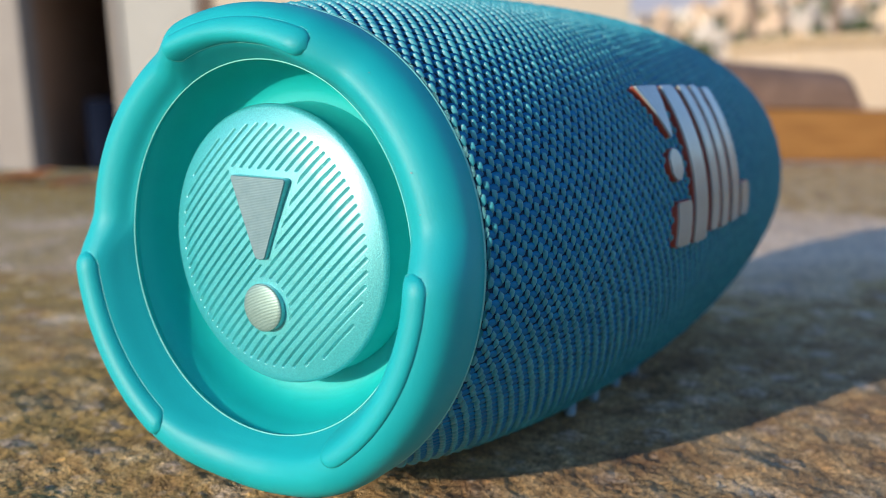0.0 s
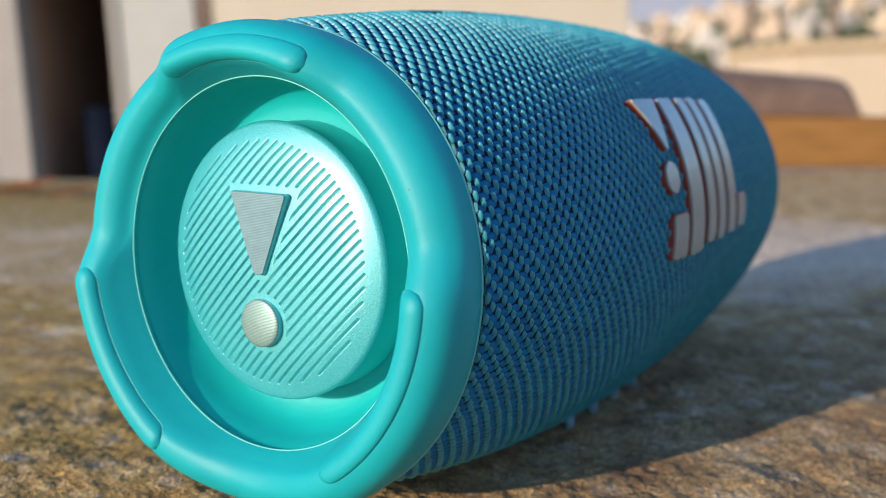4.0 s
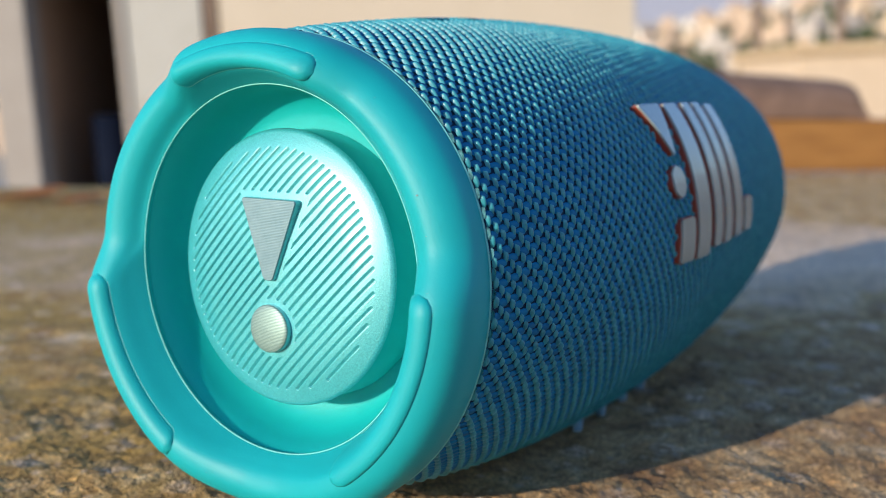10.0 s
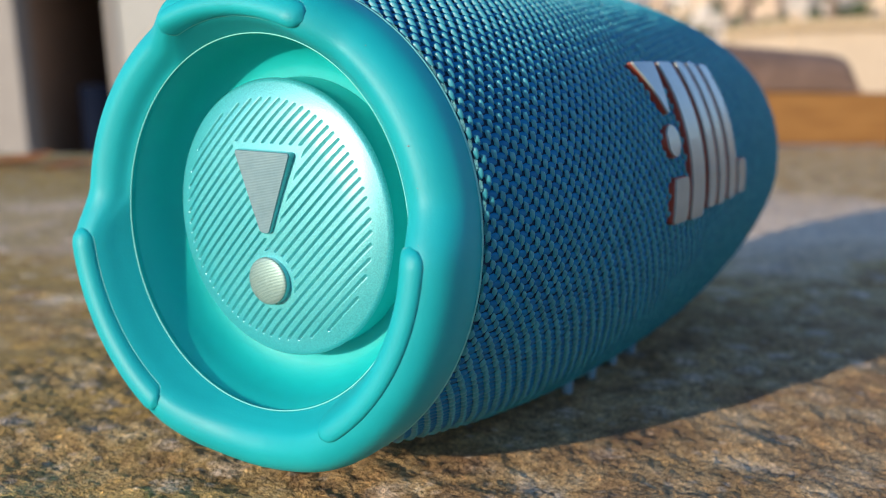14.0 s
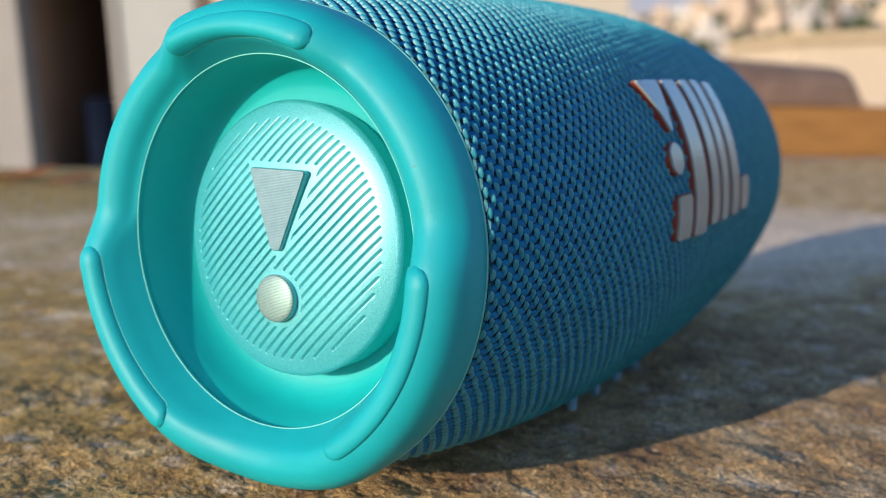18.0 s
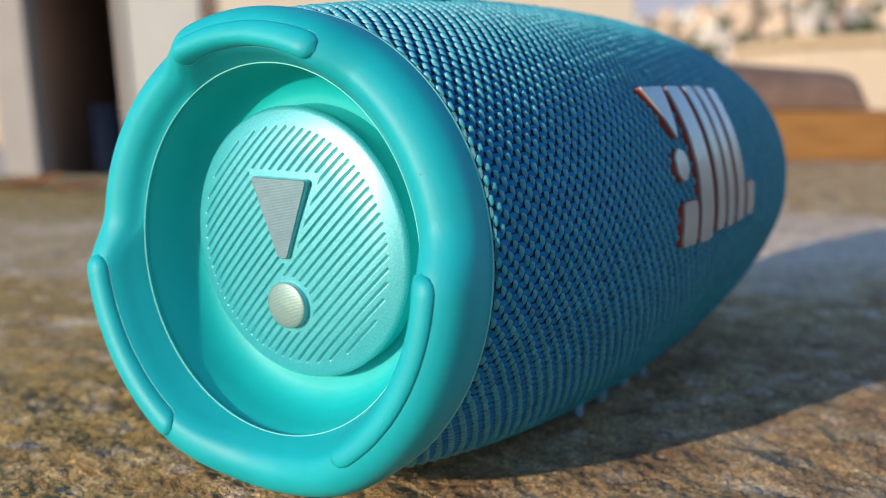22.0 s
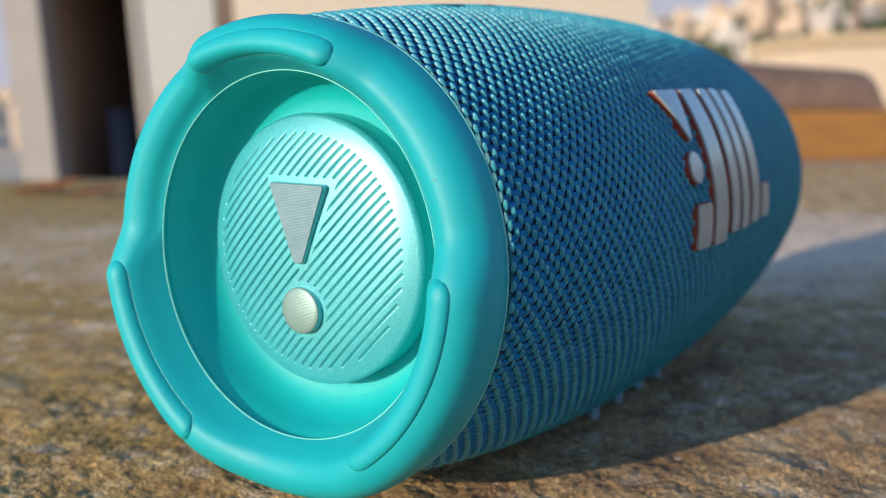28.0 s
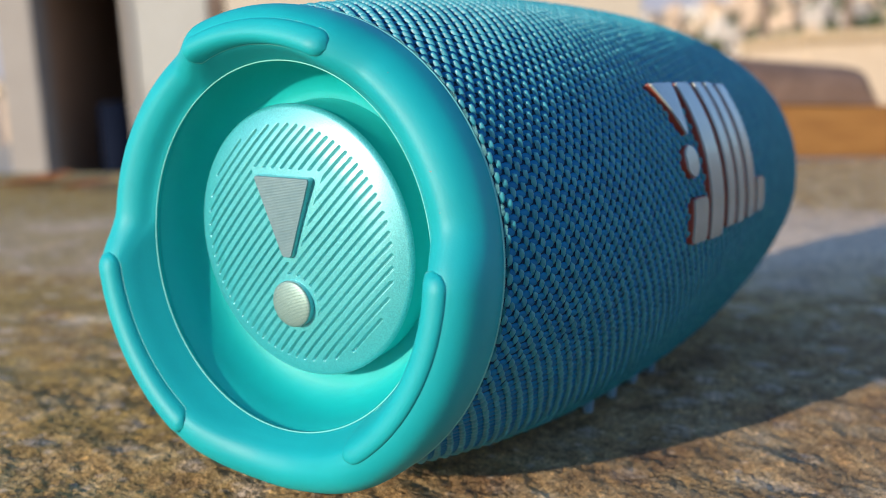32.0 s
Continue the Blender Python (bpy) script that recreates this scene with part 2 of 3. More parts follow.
def wood_material():
    k = Mat("orange_timber", (0.42, 0.19, 0.05), 0.7)
    g = k.noise(14, 5, 0.6, (1, 14, 14))
    k.colour(k.ramp(g, [(0.25, (0.22, 0.095, 0.020)), (0.55, (0.34, 0.155, 0.036)), (0.8, (0.42, 0.21, 0.06))]))
    k.bump((g, 0.4, 0.002))
    return k.m


RUBBER, DISC, STEEL, PALE, BOWL = rubber_material(), disc_material(), steel_material(), dot_material(), bowl_material()
YARN, WEFT, BASE = yarn_material(), weft_material(), base_material()
CONCRETE, WOOD = concrete_material(), wood_material()
PALETEAL = paint_material("pale_teal_rubber", (0.14, 0.50, 0.46), (0.18, 0.55, 0.50), 0.45, 300, 0.0001)
DARKRUB = paint_material("dark_teal_rubber", (0.008, 0.21, 0.23), (0.010, 0.25, 0.27), 0.5, 300, 0.0001)
PALEBLUE = paint_material("pale_blue_rubber", (0.16, 0.30, 0.40), (0.22, 0.37, 0.47), 0.4, 300, 0.0001)
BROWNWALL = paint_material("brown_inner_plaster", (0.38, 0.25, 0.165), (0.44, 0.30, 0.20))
WHITE = paint_material("white_plastic", (0.245, 0.285, 0.25), (0.29, 0.33, 0.29), 0.25, 300, 0.0001)
WHITE.node_tree.nodes["Principled BSDF"].inputs["Coat Weight"].default_value = 0.35
WHITE.node_tree.nodes["Principled BSDF"].inputs["Coat Roughness"].default_value = 0.12
ORANGE = paint_material("orange_red_plastic", (0.24, 0.035, 0.016), (0.30, 0.047, 0.021), 0.5, 300, 0.0001)
CREAM = paint_material("cream_plaster", (0.49, 0.41, 0.30), (0.55, 0.465, 0.35))
GREYWHITE = paint_material("grey_white_paint", (0.40, 0.38, 0.325), (0.46, 0.44, 0.385))
PILLAR = paint_material("beige_plaster", (0.30, 0.26, 0.22), (0.37, 0.33, 0.28))
BROWN = paint_material("brown_trim", (0.14, 0.09, 0.06), (0.20, 0.14, 0.10))
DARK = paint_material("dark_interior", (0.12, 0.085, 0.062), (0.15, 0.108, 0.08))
BLUECLOTH = paint_material("dark_blue_plastic", (0.003, 0.006, 0.016), (0.005, 0.009, 0.022))
BLUECLOTH.node_tree.nodes["Principled BSDF"].inputs["Specular IOR Level"].default_value = 0.1
CLAY = paint_material("dusty_brown_clay", (0.11, 0.065, 0.045), (0.26, 0.160, 0.110), 0.85, 30, 0.002)
EARTH = paint_material("dry_earth", (0.42, 0.34, 0.23), (0.52, 0.43, 0.31), 0.95, 0.05, 0.05)
ROOFING = paint_material("grey_roof_screed", (0.32, 0.29, 0.25), (0.42, 0.38, 0.33))
GLASS = Mat("dark_window_glass", (0.03, 0.035, 0.04), 0.15).m
LEAF = paint_material("dry_leaf", (0.42, 0.17, 0.06), (0.52, 0.24, 0.10), 0.8, 200, 0.0005)
FACADES = [paint_material("facade_%s" % n, lo, hi) for n, lo, hi in (
    ("sand", (0.56, 0.42, 0.28), (0.68, 0.53, 0.37)), ("white", (0.64, 0.58, 0.50), (0.76, 0.71, 0.62)),
    ("pink", (0.50, 0.36, 0.25), (0.60, 0.45, 0.32)), ("ochre", (0.52, 0.37, 0.21), (0.62, 0.46, 0.28)),
    ("grey", (0.40, 0.35, 0.30), (0.50, 0.44, 0.38)))]
# haze of the low sky, put into the backdrop's colour
SKY_HAZE = paint_material("backdrop_haze", (0.31, 0.32, 0.375), (0.35, 0.36, 0.41), 0.95, 0.004, 0.5)
FOLIAGE = paint_material("dusty_foliage", (0.045, 0.065, 0.025), (0.08, 0.10, 0.04), 0.8, 8, 0.02)


# ---------------------------------------------------------------- mesh helpers
def finish(name, verts, faces, material, parent=None, label="", smooth=True):
    me = bpy.data.meshes.new(name)
    me.from_pydata([tuple(v) for v in verts], [], faces)
    me.materials.append(material)
    if smooth:
        me.polygons.foreach_set("use_smooth", [True] * len(me.polygons))
    me.update()
    ob = new(name, me)
    if parent:
        ob.parent = parent
    if label:
        ob["label"] = label
    return ob


def part(name, bm, material, parent, label="", smooth=False):
    me = bpy.data.meshes.new(name)
    bm.to_mesh(me)
    bm.free()
    me.materials.append(material)
    if smooth:
        me.polygons.foreach_set("use_smooth", [True] * len(me.polygons))
    ob = new(name, me)
    if parent:
        ob.parent = parent
    if label:
        ob["label"] = label
    return ob


def grid_faces(rows_n, cols_n, wrap):
    out = []
    for i in range(rows_n - 1):
        for j in range(cols_n if wrap else cols_n - 1):
            k = (j + 1) % cols_n
            out.append((i * cols_n + j, i * cols_n + k, (i + 1) * cols_n + k, (i + 1) * cols_n + j))
    return out


def spline(points, steps):
    """A Catmull-Rom line through the points."""
    p = [np.array(q, float) for q in points]
    p = [2 * p[0] - p[1]] + p + [2 * p[-1] - p[-2]]
    out = []
    for a, b, c, d in zip(p, p[1:], p[2:], p[3:]):
        for s in np.linspace(0, 1, steps, endpoint=False):
            out.append(0.5 * (2 * b + (c - a) * s + (2 * a - 5 * b + 4 * c - d) * s * s + (3 * b - a - 3 * c + d) * s ** 3))
    out.append(p[-2])
    return out


def box(bm, x0, x1, y0, y1, z0, z1, bevel=0.0):
    made = bmesh.ops.create_cube(bm, size=1.0)["verts"]
    for v in made:
        v.co = Vector((x0 + (v.co.x + 0.5) * (x1 - x0), y0 + (v.co.y + 0.5) * (y1 - y0), z0 + (v.co.z + 0.5) * (z1 - z0)))
    if bevel:
        es = list({e for v in made for e in v.link_edges})
        bmesh.ops.bevel(bm, geom=es, offset=bevel, segments=2, affect="EDGES")


def block(name, parent, material, x0, x1, y0, y1, z0, z1, bevel=0.0, label=""):
    bm = bmesh.new()
    box(bm, x0, x1, y0, y1, z0, z1, bevel)
    return part(name, bm, material, parent, label)


# ---------------------------------------------------------------- slab and far ground
AX = 0.047           # height of the loudspeaker's axis
LEN = 0.1875         # length of its woven part
R_MID, R_END, R_FAR, R_POW = 0.047, 0.0406, 0.0396, 2.23


def girth(y):
    """Radius of the woven body at y along its axis."""
    end = np.where(y > LEN / 2, R_FAR, R_END)
    return R_MID - (R_MID - end) * np.abs((y - LEN / 2) / (LEN / 2)) ** R_POW


def squash(a, y=None):
    """The section is a little flattened on top, and fuller low on both sides of the woven part."""
    k = 1 - 0.025 * np.maximum(0.0, np.sin(a)) ** 2
    if y is not None:
        low = np.degrees(np.arctan2(np.sin(a), np.abs(np.cos(a))))
        k = k + 0.045 * np.exp(-((low + 62) / 20) ** 2) * np.maximum(0.0, 1 - np.abs(y / (LEN / 2) - 1) ** 3)
    return k


def build_slab():
    # a worn concrete ledge, fine-grained round the loudspeaker and coarser away from it
    def lines(lo, a, b, hi, fine, n):
        s = np.linspace(0, 1, n)
        return np.concatenate([a - (a - lo) * s[:0:-1] ** 2.2, np.arange(a, b, fine), b + (hi - b) * s ** 2.2])
    xs, ys = lines(-2.2, -0.10, 0.16, 2.4, 0.0005, 110), lines(-2.6, -0.05, 0.20, 1.0, 0.0005, 150)
    verts = []
    for v in ys:
        for x in xs:
            edge = min(1.25, 1.02 + 1.1 * (x + 0.05)) + 0.012 * noise.noise((x * 7, 0.5, 8))
            near = v if v < 0.20 else 0.20 + (v - 0.20) / 0.80 * (edge - 0.20)
            even = -2.6 + (v + 2.6) / 3.6 * (edge + 2.6)
            w = min(1.0, max(0.0, (edge - 0.5) / 0.4))
            y = even + (near - even) * w
            z = noise.noise((x * 70, y * 70, 0.3)) * 0.0011 + noise.noise((x * 230, y * 230, 2.1)) * 0.0004
            z += noise.noise((x * 9, y * 9, 5.0)) * 0.0012 - 0.0012
            if -0.12 < x < 0.18 and -0.06 < y < 0.3:
                z += noise.noise((x * 640, y * 640, 7.7)) * 0.00024 + noise.noise((x * 1300, y * 1300, 3.3)) * 0.00030
            verts.append((x, y, z))
    n = len(xs)
    m = len(ys)
    faces = grid_faces(m, n, False)
    ring = [j for j in range(n)] + [i * n + n - 1 for i in range(1, m)] + [(m - 1) * n + j for j in range(n - 2, -1, -1)] + [i * n for i in range(m - 2, 0, -1)]
    low = len(verts)
    for i in ring:
        x, y, z = verts[i]
        verts.append((x, y, -0.16))
    for k in range(len(ring)):
        k2 = (k + 1) % len(ring)
        faces.append((ring[k], low + k, low + k2, ring[k2]))
    faces.append(tuple(low + k for k in range(len(ring))))
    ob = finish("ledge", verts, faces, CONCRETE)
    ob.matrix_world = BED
    tagged(ob, "rough brown weathered concrete ledge with mossy stains", "ledge", kind="structure")


build_slab()


# ---------------------------------------------------------------- the loudspeaker
speaker = tagged(new("bluetooth_speaker"), "teal and blue woven cylindrical loudspeaker lying on concrete", "loudspeaker")
speaker.matrix_world = SLOPE
def front_place(x, y, z):
    """The end of the case is a little taller than wide."""
    return (x * 0.975, y, AX - 0.0003 + z * 1.02)


RIDGES = ((64, 115, 37.1, 35.4), (184, 241, 36.3, 36.1), (302, 362, 34.0, 34.9))


def ridge_weight(deg):
    best = 0.0
    for a, b, _, _ in RIDGES:
        mid, half = (a + b) / 2, (b - a) / 2
        d = abs((deg - mid + 180) % 360 - 180)
        s = min(1.0, max(0.0, (half + 11 - d) / 16))
        best = max(best, s * s * (3 - 2 * s))
    # between the two lower ribs the rim falls away slowly and stays fuller
    d = abs((deg - 271 + 180) % 360 - 180)
    if d < 36:
        s = min(1.0, max(0.0, (d - 4) / 30))
        best = max(best, 0.30 + 0.70 * s * s * (3 - 2 * s))
    return best


def rim_squash(a, r):
    """The outside of the rim is flattened on top."""
    return 1 - 0.048 * max(0.0, math.sin(a)) ** 2 * min(1.0, max(0.0, (r - 0.031) / 0.006))


RIM_LOW = [(40.2, -0.5), (40.9, -0.8), (41.1, -1.4), (41.1, -2.6), (40.5, -5.8), (38.6, -8.4), (35.8, -9.6), (33.2, -8.6), (31.6, -6.6), (30.95, -6.0), (30.75, -5.8), (30.8, -5.5), (31.1, -4.4)]
RIM_HIGH = [(40.2, -0.5), (40.9, -0.8), (41.1, -1.4), (41.4, -4.2), (41.3, -8.0), (40.0, -11.2), (37.4, -13.0), (34.7, -12.9), (33.2, -11.2), (32.0, -8.5), (30.8, -5.8), (30.8, -5.5), (31.1, -4.4)]


def end_ring(name, label, place):
    cols = 240
    lines = []
    for j in range(cols):
        a = 360 * j / cols
        w = ridge_weight(a)
        pts = [(np.array(l) * (1 - w) + np.array(h) * w) * 0.001 for l, h in zip(RIM_LOW, RIM_HIGH)]
        lines.append((radians(a), spline(pts, 4)))
    verts = []
    for i in range(len(lines[0][1])):
        for a, line in lines:
            r, y = line[i]
            r *= rim_squash(a, r)
            verts.append(place(r * math.cos(a), y, r * math.sin(a)))
    return finish(name, verts, grid_faces(len(lines[0][1]), cols, True), RUBBER, speaker, label)


def back_place(x, y, z):
    return (-x * 0.950, LEN - 0.6 * y, AX + z * 0.980)


front_ring = end_ring("end_ring", "smooth teal silicone end ring with scooped rim", front_place)
back_ring = end_ring("end_ring", "", back_place)


def rim_line(deg):
    """Radius and depth along the crest and inner flank of the rim at an angle."""
    w = ridge_weight(deg)
    pts = [np.array(l) * (1 - w) + np.array(h) * w for l, h in zip(RIM_LOW, RIM_HIGH)][3:]
    line = np.array(spline(pts, 6)) * 0.001
    order = np.argsort(line[:, 0])
    return line[order, 0], line[order, 1]


def grip_ridge(a0, a1, r0, r1, owner, place, wide=0.0025, tall=0.0011):
    """A rounded rib moulded along the rim."""
    steps, sides = 60, 13
    verts = []
    for i in range(steps + 1):
        s = i / steps
        deg = a0 + (a1 - a0) * s
        a = radians(deg)
        end = min(1.0, min(s, 1 - s) * 13)
        k = math.sqrt(max(0.0, 1 - (1 - end) ** 2))
        rs, ys = rim_line(deg)
        for j in range(sides):
            b = math.pi * j / (sides - 1)
            r = (r0 + (r1 - r0) * s) * 0.001 + wide * k * math.cos(b)
            y = float(np.interp(r, rs, ys)) - tall * k ** 0.5 * math.sin(b) ** 0.6 + 0.00012
            r *= rim_squash(a, r)
            verts.append(place(r * math.cos(a), y, r * math.sin(a)))
    ridge = finish("grip_ridge", verts, grid_faces(steps + 1, sides, False), RUBBER, owner)
    # the pale line where the rib meets the rim
    path = [Vector(verts[i * sides]) for i in range(steps + 1)] + [Vector(verts[i * sides + sides - 1]) for i in range(steps, -1, -1)]
    round_, n = [], 6
    for i, p in enumerate(path):
        for j in range(n):
            b = 2 * math.pi * j / n
            out = Vector((p.x, 0, p.z - AX)).normalized()
            round_.append(p + 0.00009 * (out * math.cos(b) + Vector((0, math.sin(b), 0))))
    finish("rib_outline", round_, grid_faces(len(path), n, True), PALETEAL, owner, "pale line round the rib")
    return ridge


for a0, a1, r0, r1 in RIDGES:
    grip_ridge(a0, a1, r0, r1, front_ring, front_place, 0.0030 if a0 > 300 else 0.0025)
    grip_ridge(a0, a1, r0, r1, back_ring, back_place)


def bead(name, r, y, thick, material, label, top):
    """A thin ring of rubber round the axis."""
    verts, cols, sides = [], 200, 8
    for j in range(cols):
        a = 2 * math.pi * j / cols
        k = rim_squash(a, r) if top else 1.0
        for i in range(sides):
            b = 2 * math.pi * i / sides
            q = (r * k + thick * math.cos(b))
            verts.append(front_place(q * math.cos(a), y + thick * math.sin(b), q * math.sin(a)))
    faces = []
    for j in range(cols):
        for i in range(sides):
            j2, i2 = (j + 1) % cols, (i + 1) % sides
            faces.append((j * sides + i, j2 * sides + i, j2 * sides + i2, j * sides + i2))
    return finish(name, verts, faces, material, front_ring, label)


bead("edge_bead", 0.0410, -0.0015, 0.00030, PALETEAL, "pale edge where ring meets fabric", True)
# the lip's thin bright highlight, painted as a pale bead
bead("lip_glint", 0.03074, -0.00576, 0.00013, PALETEAL, "", False)


def dust():
    """A few lint specks stuck to the ring."""
    rng = random.Random(9)
    spots = [(24.4, 36.3)] + [(rng.uniform(0, 360), rng.uniform(33.5, 39.5)) for _ in range(11)]
    for k, (deg, r) in enumerate(spots):
        a = radians(deg)
        rs, ys = rim_line(deg)
        y = float(np.interp(r * 0.001, rs, ys))
        r = r * 0.001 * rim_squash(a, r * 0.001)
        size = 0.00016 if k == 0 else rng.uniform(0.00005, 0.0001)
        bm = bmesh.new()
        bmesh.ops.create_icosphere(bm, subdivisions=1, radius=size,
                                   matrix=Matrix.Translation(front_place(r * math.cos(a), y, r * math.sin(a))) @ Matrix.Diagonal((1.5, 1, 0.8, 1)))
        part("lint_speck", bm, WHITE, front_ring, "tiny white lint speck")


dust()


def body_core():
    cols, verts = 160, []
    ys = np.linspace(-0.0012, LEN + 0.0004, 60)
    for y in ys:
        for j in range(cols):
            a = 2 * math.pi * j / cols
            r = (girth(y) - 0.0003) * squash(a, y)
            verts.append((r * math.cos(a), y, AX + r * math.sin(a)))
    return finish("fabric_body", verts, grid_faces(len(ys), cols, True), BASE, speaker, "blue woven fabric sleeve")


fabric = body_core()

PITCH_Y, ROUND, STAGGER = 0.00144, 81, -0.427


def weave(name, material, along, across, height, lean, rise, offset, label):
    """Every yarn loop that stands on the sleeve, as one sheet of small humps."""
    ncol = int(LEN / PITCH_Y)
    nrow = ROUND
    # one hump: rings of a flattened spindle
    us, vs = np.linspace(-1, 1, 7), np.linspace(0, math.pi, 6)
    unit = []
    for u in us:
        k = max(0.0, 1 - u * u) ** 0.36 * (1 + 0.12 * u)
        for v in vs:
            unit.append((u, k * math.cos(v), k * math.sin(v)))
    unit = np.array(unit)
    uf = np.array(grid_faces(len(us), len(vs), False))
    cols, rows_ = np.meshgrid(np.arange(-2, ncol), np.arange(nrow), indexing="ij")
    cy = (cols.ravel() + 0.5) * (LEN / ncol)
    ca = (rows_.ravel() + STAGGER * cols.ravel() + offset[1]) * (2 * math.pi / nrow)
    cy = cy + offset[0]
    rng = np.random.RandomState(4)
    cy = cy + rng.normal(0, 0.00004, cy.shape)
    ca = ca + rng.normal(0, 0.0012, ca.shape)
    keep = (np.degrees(ca) % 360 < 140) | (np.degrees(ca) % 360 > 262)
    cy, ca = cy[keep], ca[keep]
    n = len(cy)
    size = rng.normal(1, 0.06, n)
    # local frame: t round the body, y along it, h outwards
    t = unit[None, :, 0] * along * size[:, None]
    y = unit[None, :, 1] * across
    h = (unit[None, :, 2] + rise * unit[None, :, 0]) * height * size[:, None]
    c, s = math.cos(lean), math.sin(lean)
    t2, y2 = t * c - y * s, t * s + y * c
    yy = np.clip(cy[:, None] + y2, -0.0014, LEN)
    rr = girth(yy)
    aa = ca[:, None] + t2 / R_MID
    rr = rr * squash(aa, yy)
    rad = rr - 0.00015 + h
    co = np.stack([rad * np.cos(aa), yy, AX + rad * np.sin(aa)], -1).reshape(-1, 3)
    fs = (uf[None] + (np.arange(n) * len(unit))[:, None, None]).reshape(-1, 4)
    me = bpy.data.meshes.new(name)
    me.vertices.add(len(co))
    me.vertices.foreach_set("co", co.ravel())
    me.loops.add(fs.size)
    me.loops.foreach_set("vertex_index", fs.ravel())
    me.polygons.add(len(fs))
    me.polygons.foreach_set("loop_start", np.arange(0, fs.size, 4))
    me.polygons.foreach_set("use_smooth", np.ones(len(fs), bool))
    me.materials.append(material)
    me.update(calc_edges=True)
    ob = new(name, me)
    ob.parent = fabric
    return tagged(ob, label, kind="stuff")


weave("yarn_weave", YARN, 0.00126, 0.00027, 0.00072, -0.22, 0.34, (0, 0), "raised teal yarn loops of the weave")
weave("cross_weave", WEFT, 0.00080, 0.00140, 0.00028, 0.10, 0.0, (0.0021, -0.10), "flat blue cross yarns between the loops")


# ---- passive radiator
def surround():
    verts, cols = [], 120
    line = spline([(0.0313, -0.0052), (0.0306, -0.0022), (0.0298, 0.0016), (0.0285, 0.0044), (0.0266, 0.0061), (0.0243, 0.0067), (0.0185, 0.0069)], 6)
    for r, y in line:
        for j in range(cols):
            a = 2 * math.pi * j / cols
            verts.append(front_place(r * math.cos(a), y, r * math.sin(a)))
    return finish("rubber_surround", verts, grid_faces(len(line), cols, True), BOWL, speaker, "smooth sea-green rubber bowl round the disc")


surround()
disc = new("radiator_disc")
disc.parent = speaker
DISC_R = 0.0236


def groove_depth(x, z):
    """Depth of the diagonal grooves cut into the disc's face, in metres."""
    u, v = (x + z) * 0.7071, (z - x) * 0.7071
    step = 0.00143
    k = np.floor(v / step + 0.5)
    d = np.abs(v - k * step)
    half = np.sqrt(np.maximum(0, 0.0206 ** 2 - (k * step) ** 2))
    over = np.maximum(0, np.abs(u) - half + 0.0004)
    d = np.hypot(d, over)
    cut = np.clip((0.00024 - d) / 0.00011, 0, 1)
    # a plain margin round the badges
    tri = np.maximum.reduce([z - 0.0121, (-z - 0.0016) * 0.9, np.abs(x) * 0.914 - (z + 0.0030) * 0.405])
    dot = np.hypot(x, z + 0.0099) - 0.0041
    return np.where(np.minimum(tri, dot) < 0.0010, 0, cut) * 0.00065


def disc_face():
    verts = []
    rings, cols = 250, 1000
    faces = []
    for i in range(rings):
        r = DISC_R * (i + 1) / rings
        aa = np.arange(cols) * 2 * math.pi / cols
        x, z = r * np.cos(aa), r * np.sin(aa)
        s, e = max(0.0, (r - 0.0160) / (DISC_R - 0.0160)), max(0.0, (r - 0.0229) / (DISC_R - 0.0229))
        y = 3.2 * r * r + 0.0013 * s * s + 0.0006 * (1 - math.sqrt(max(0.0, 1 - e * e))) + groove_depth(x, z)
        verts += list(zip(x, y, z))
    faces = grid_faces(rings, cols, True)
    verts.append((0, float(groove_depth(np.array([0.0]), np.array([0.0]))[0]), 0))
    faces += [(len(verts) - 1, (j + 1) % cols, j) for j in range(cols)]
    verts = [(x * 0.978, y, z * 1.012) for x, y, z in verts]
    return finish("disc_plate", verts, faces, DISC, disc, "satin aqua disc with diagonal grooves")


disc_face()


def disc_skirt():
    """The rubber that joins the disc's edge to the bowl and moves with it."""
    verts, cols = [], 120
    line = spline([(0.0232, 0.0032), (0.0233, 0.0055), (0.0234, 0.0090), (0.0236, 0.0130), (0.0240, 0.0175)], 5)
    for r, y in line:
        for j in range(cols):
            a = 2 * math.pi * j / cols
            verts.append((0.978 * r * math.cos(a), y, 1.012 * r * math.sin(a)))
    return finish("rubber_skirt", verts, grid_faces(len(line), cols, True), BOWL, disc, "sea-green rubber edge round the disc")


disc_skirt()


def triangle_plate(name, grow, y0, y1, material, label):
    """A blunt triangle with rounded corners and a fine chamfer between two depths."""
    corners = [((-0.0060, 0.0121), 0.0008), ((0.0060, 0.0121), 0.0008), ((0.0009, -0.0016), 0.0006), ((-0.0009, -0.0016), 0.0006)]
    mid = Vector((0, 0.0068))
    outline = []
    for i, (c, r) in enumerate(corners):
        c, a, b = Vector(c), Vector(corners[i - 1][0]), Vector(corners[(i + 1) % 4][0])
        p, q = c + (a - c).normalized() * r, c + (b - c).normalized() * r
        outline += [(1 - t) ** 2 * p + 2 * t * (1 - t) * c + t * t * q for t in (0, 0.2, 0.4, 0.6, 0.8, 1)]
    verts, n = [], len(outline)
    for inset, y in ((0, y0), (0, y1 + 0.00008), (0.00010, y1)):
        for p in outline:
            q = p + (p - mid).normalized() * (grow - inset)
            verts.append((q.x, y, q.y))
    faces = grid_faces(3, n, True) + [tuple(range(2 * n, 3 * n))]
    return finish(name, verts, faces, material, disc, label, smooth=False)


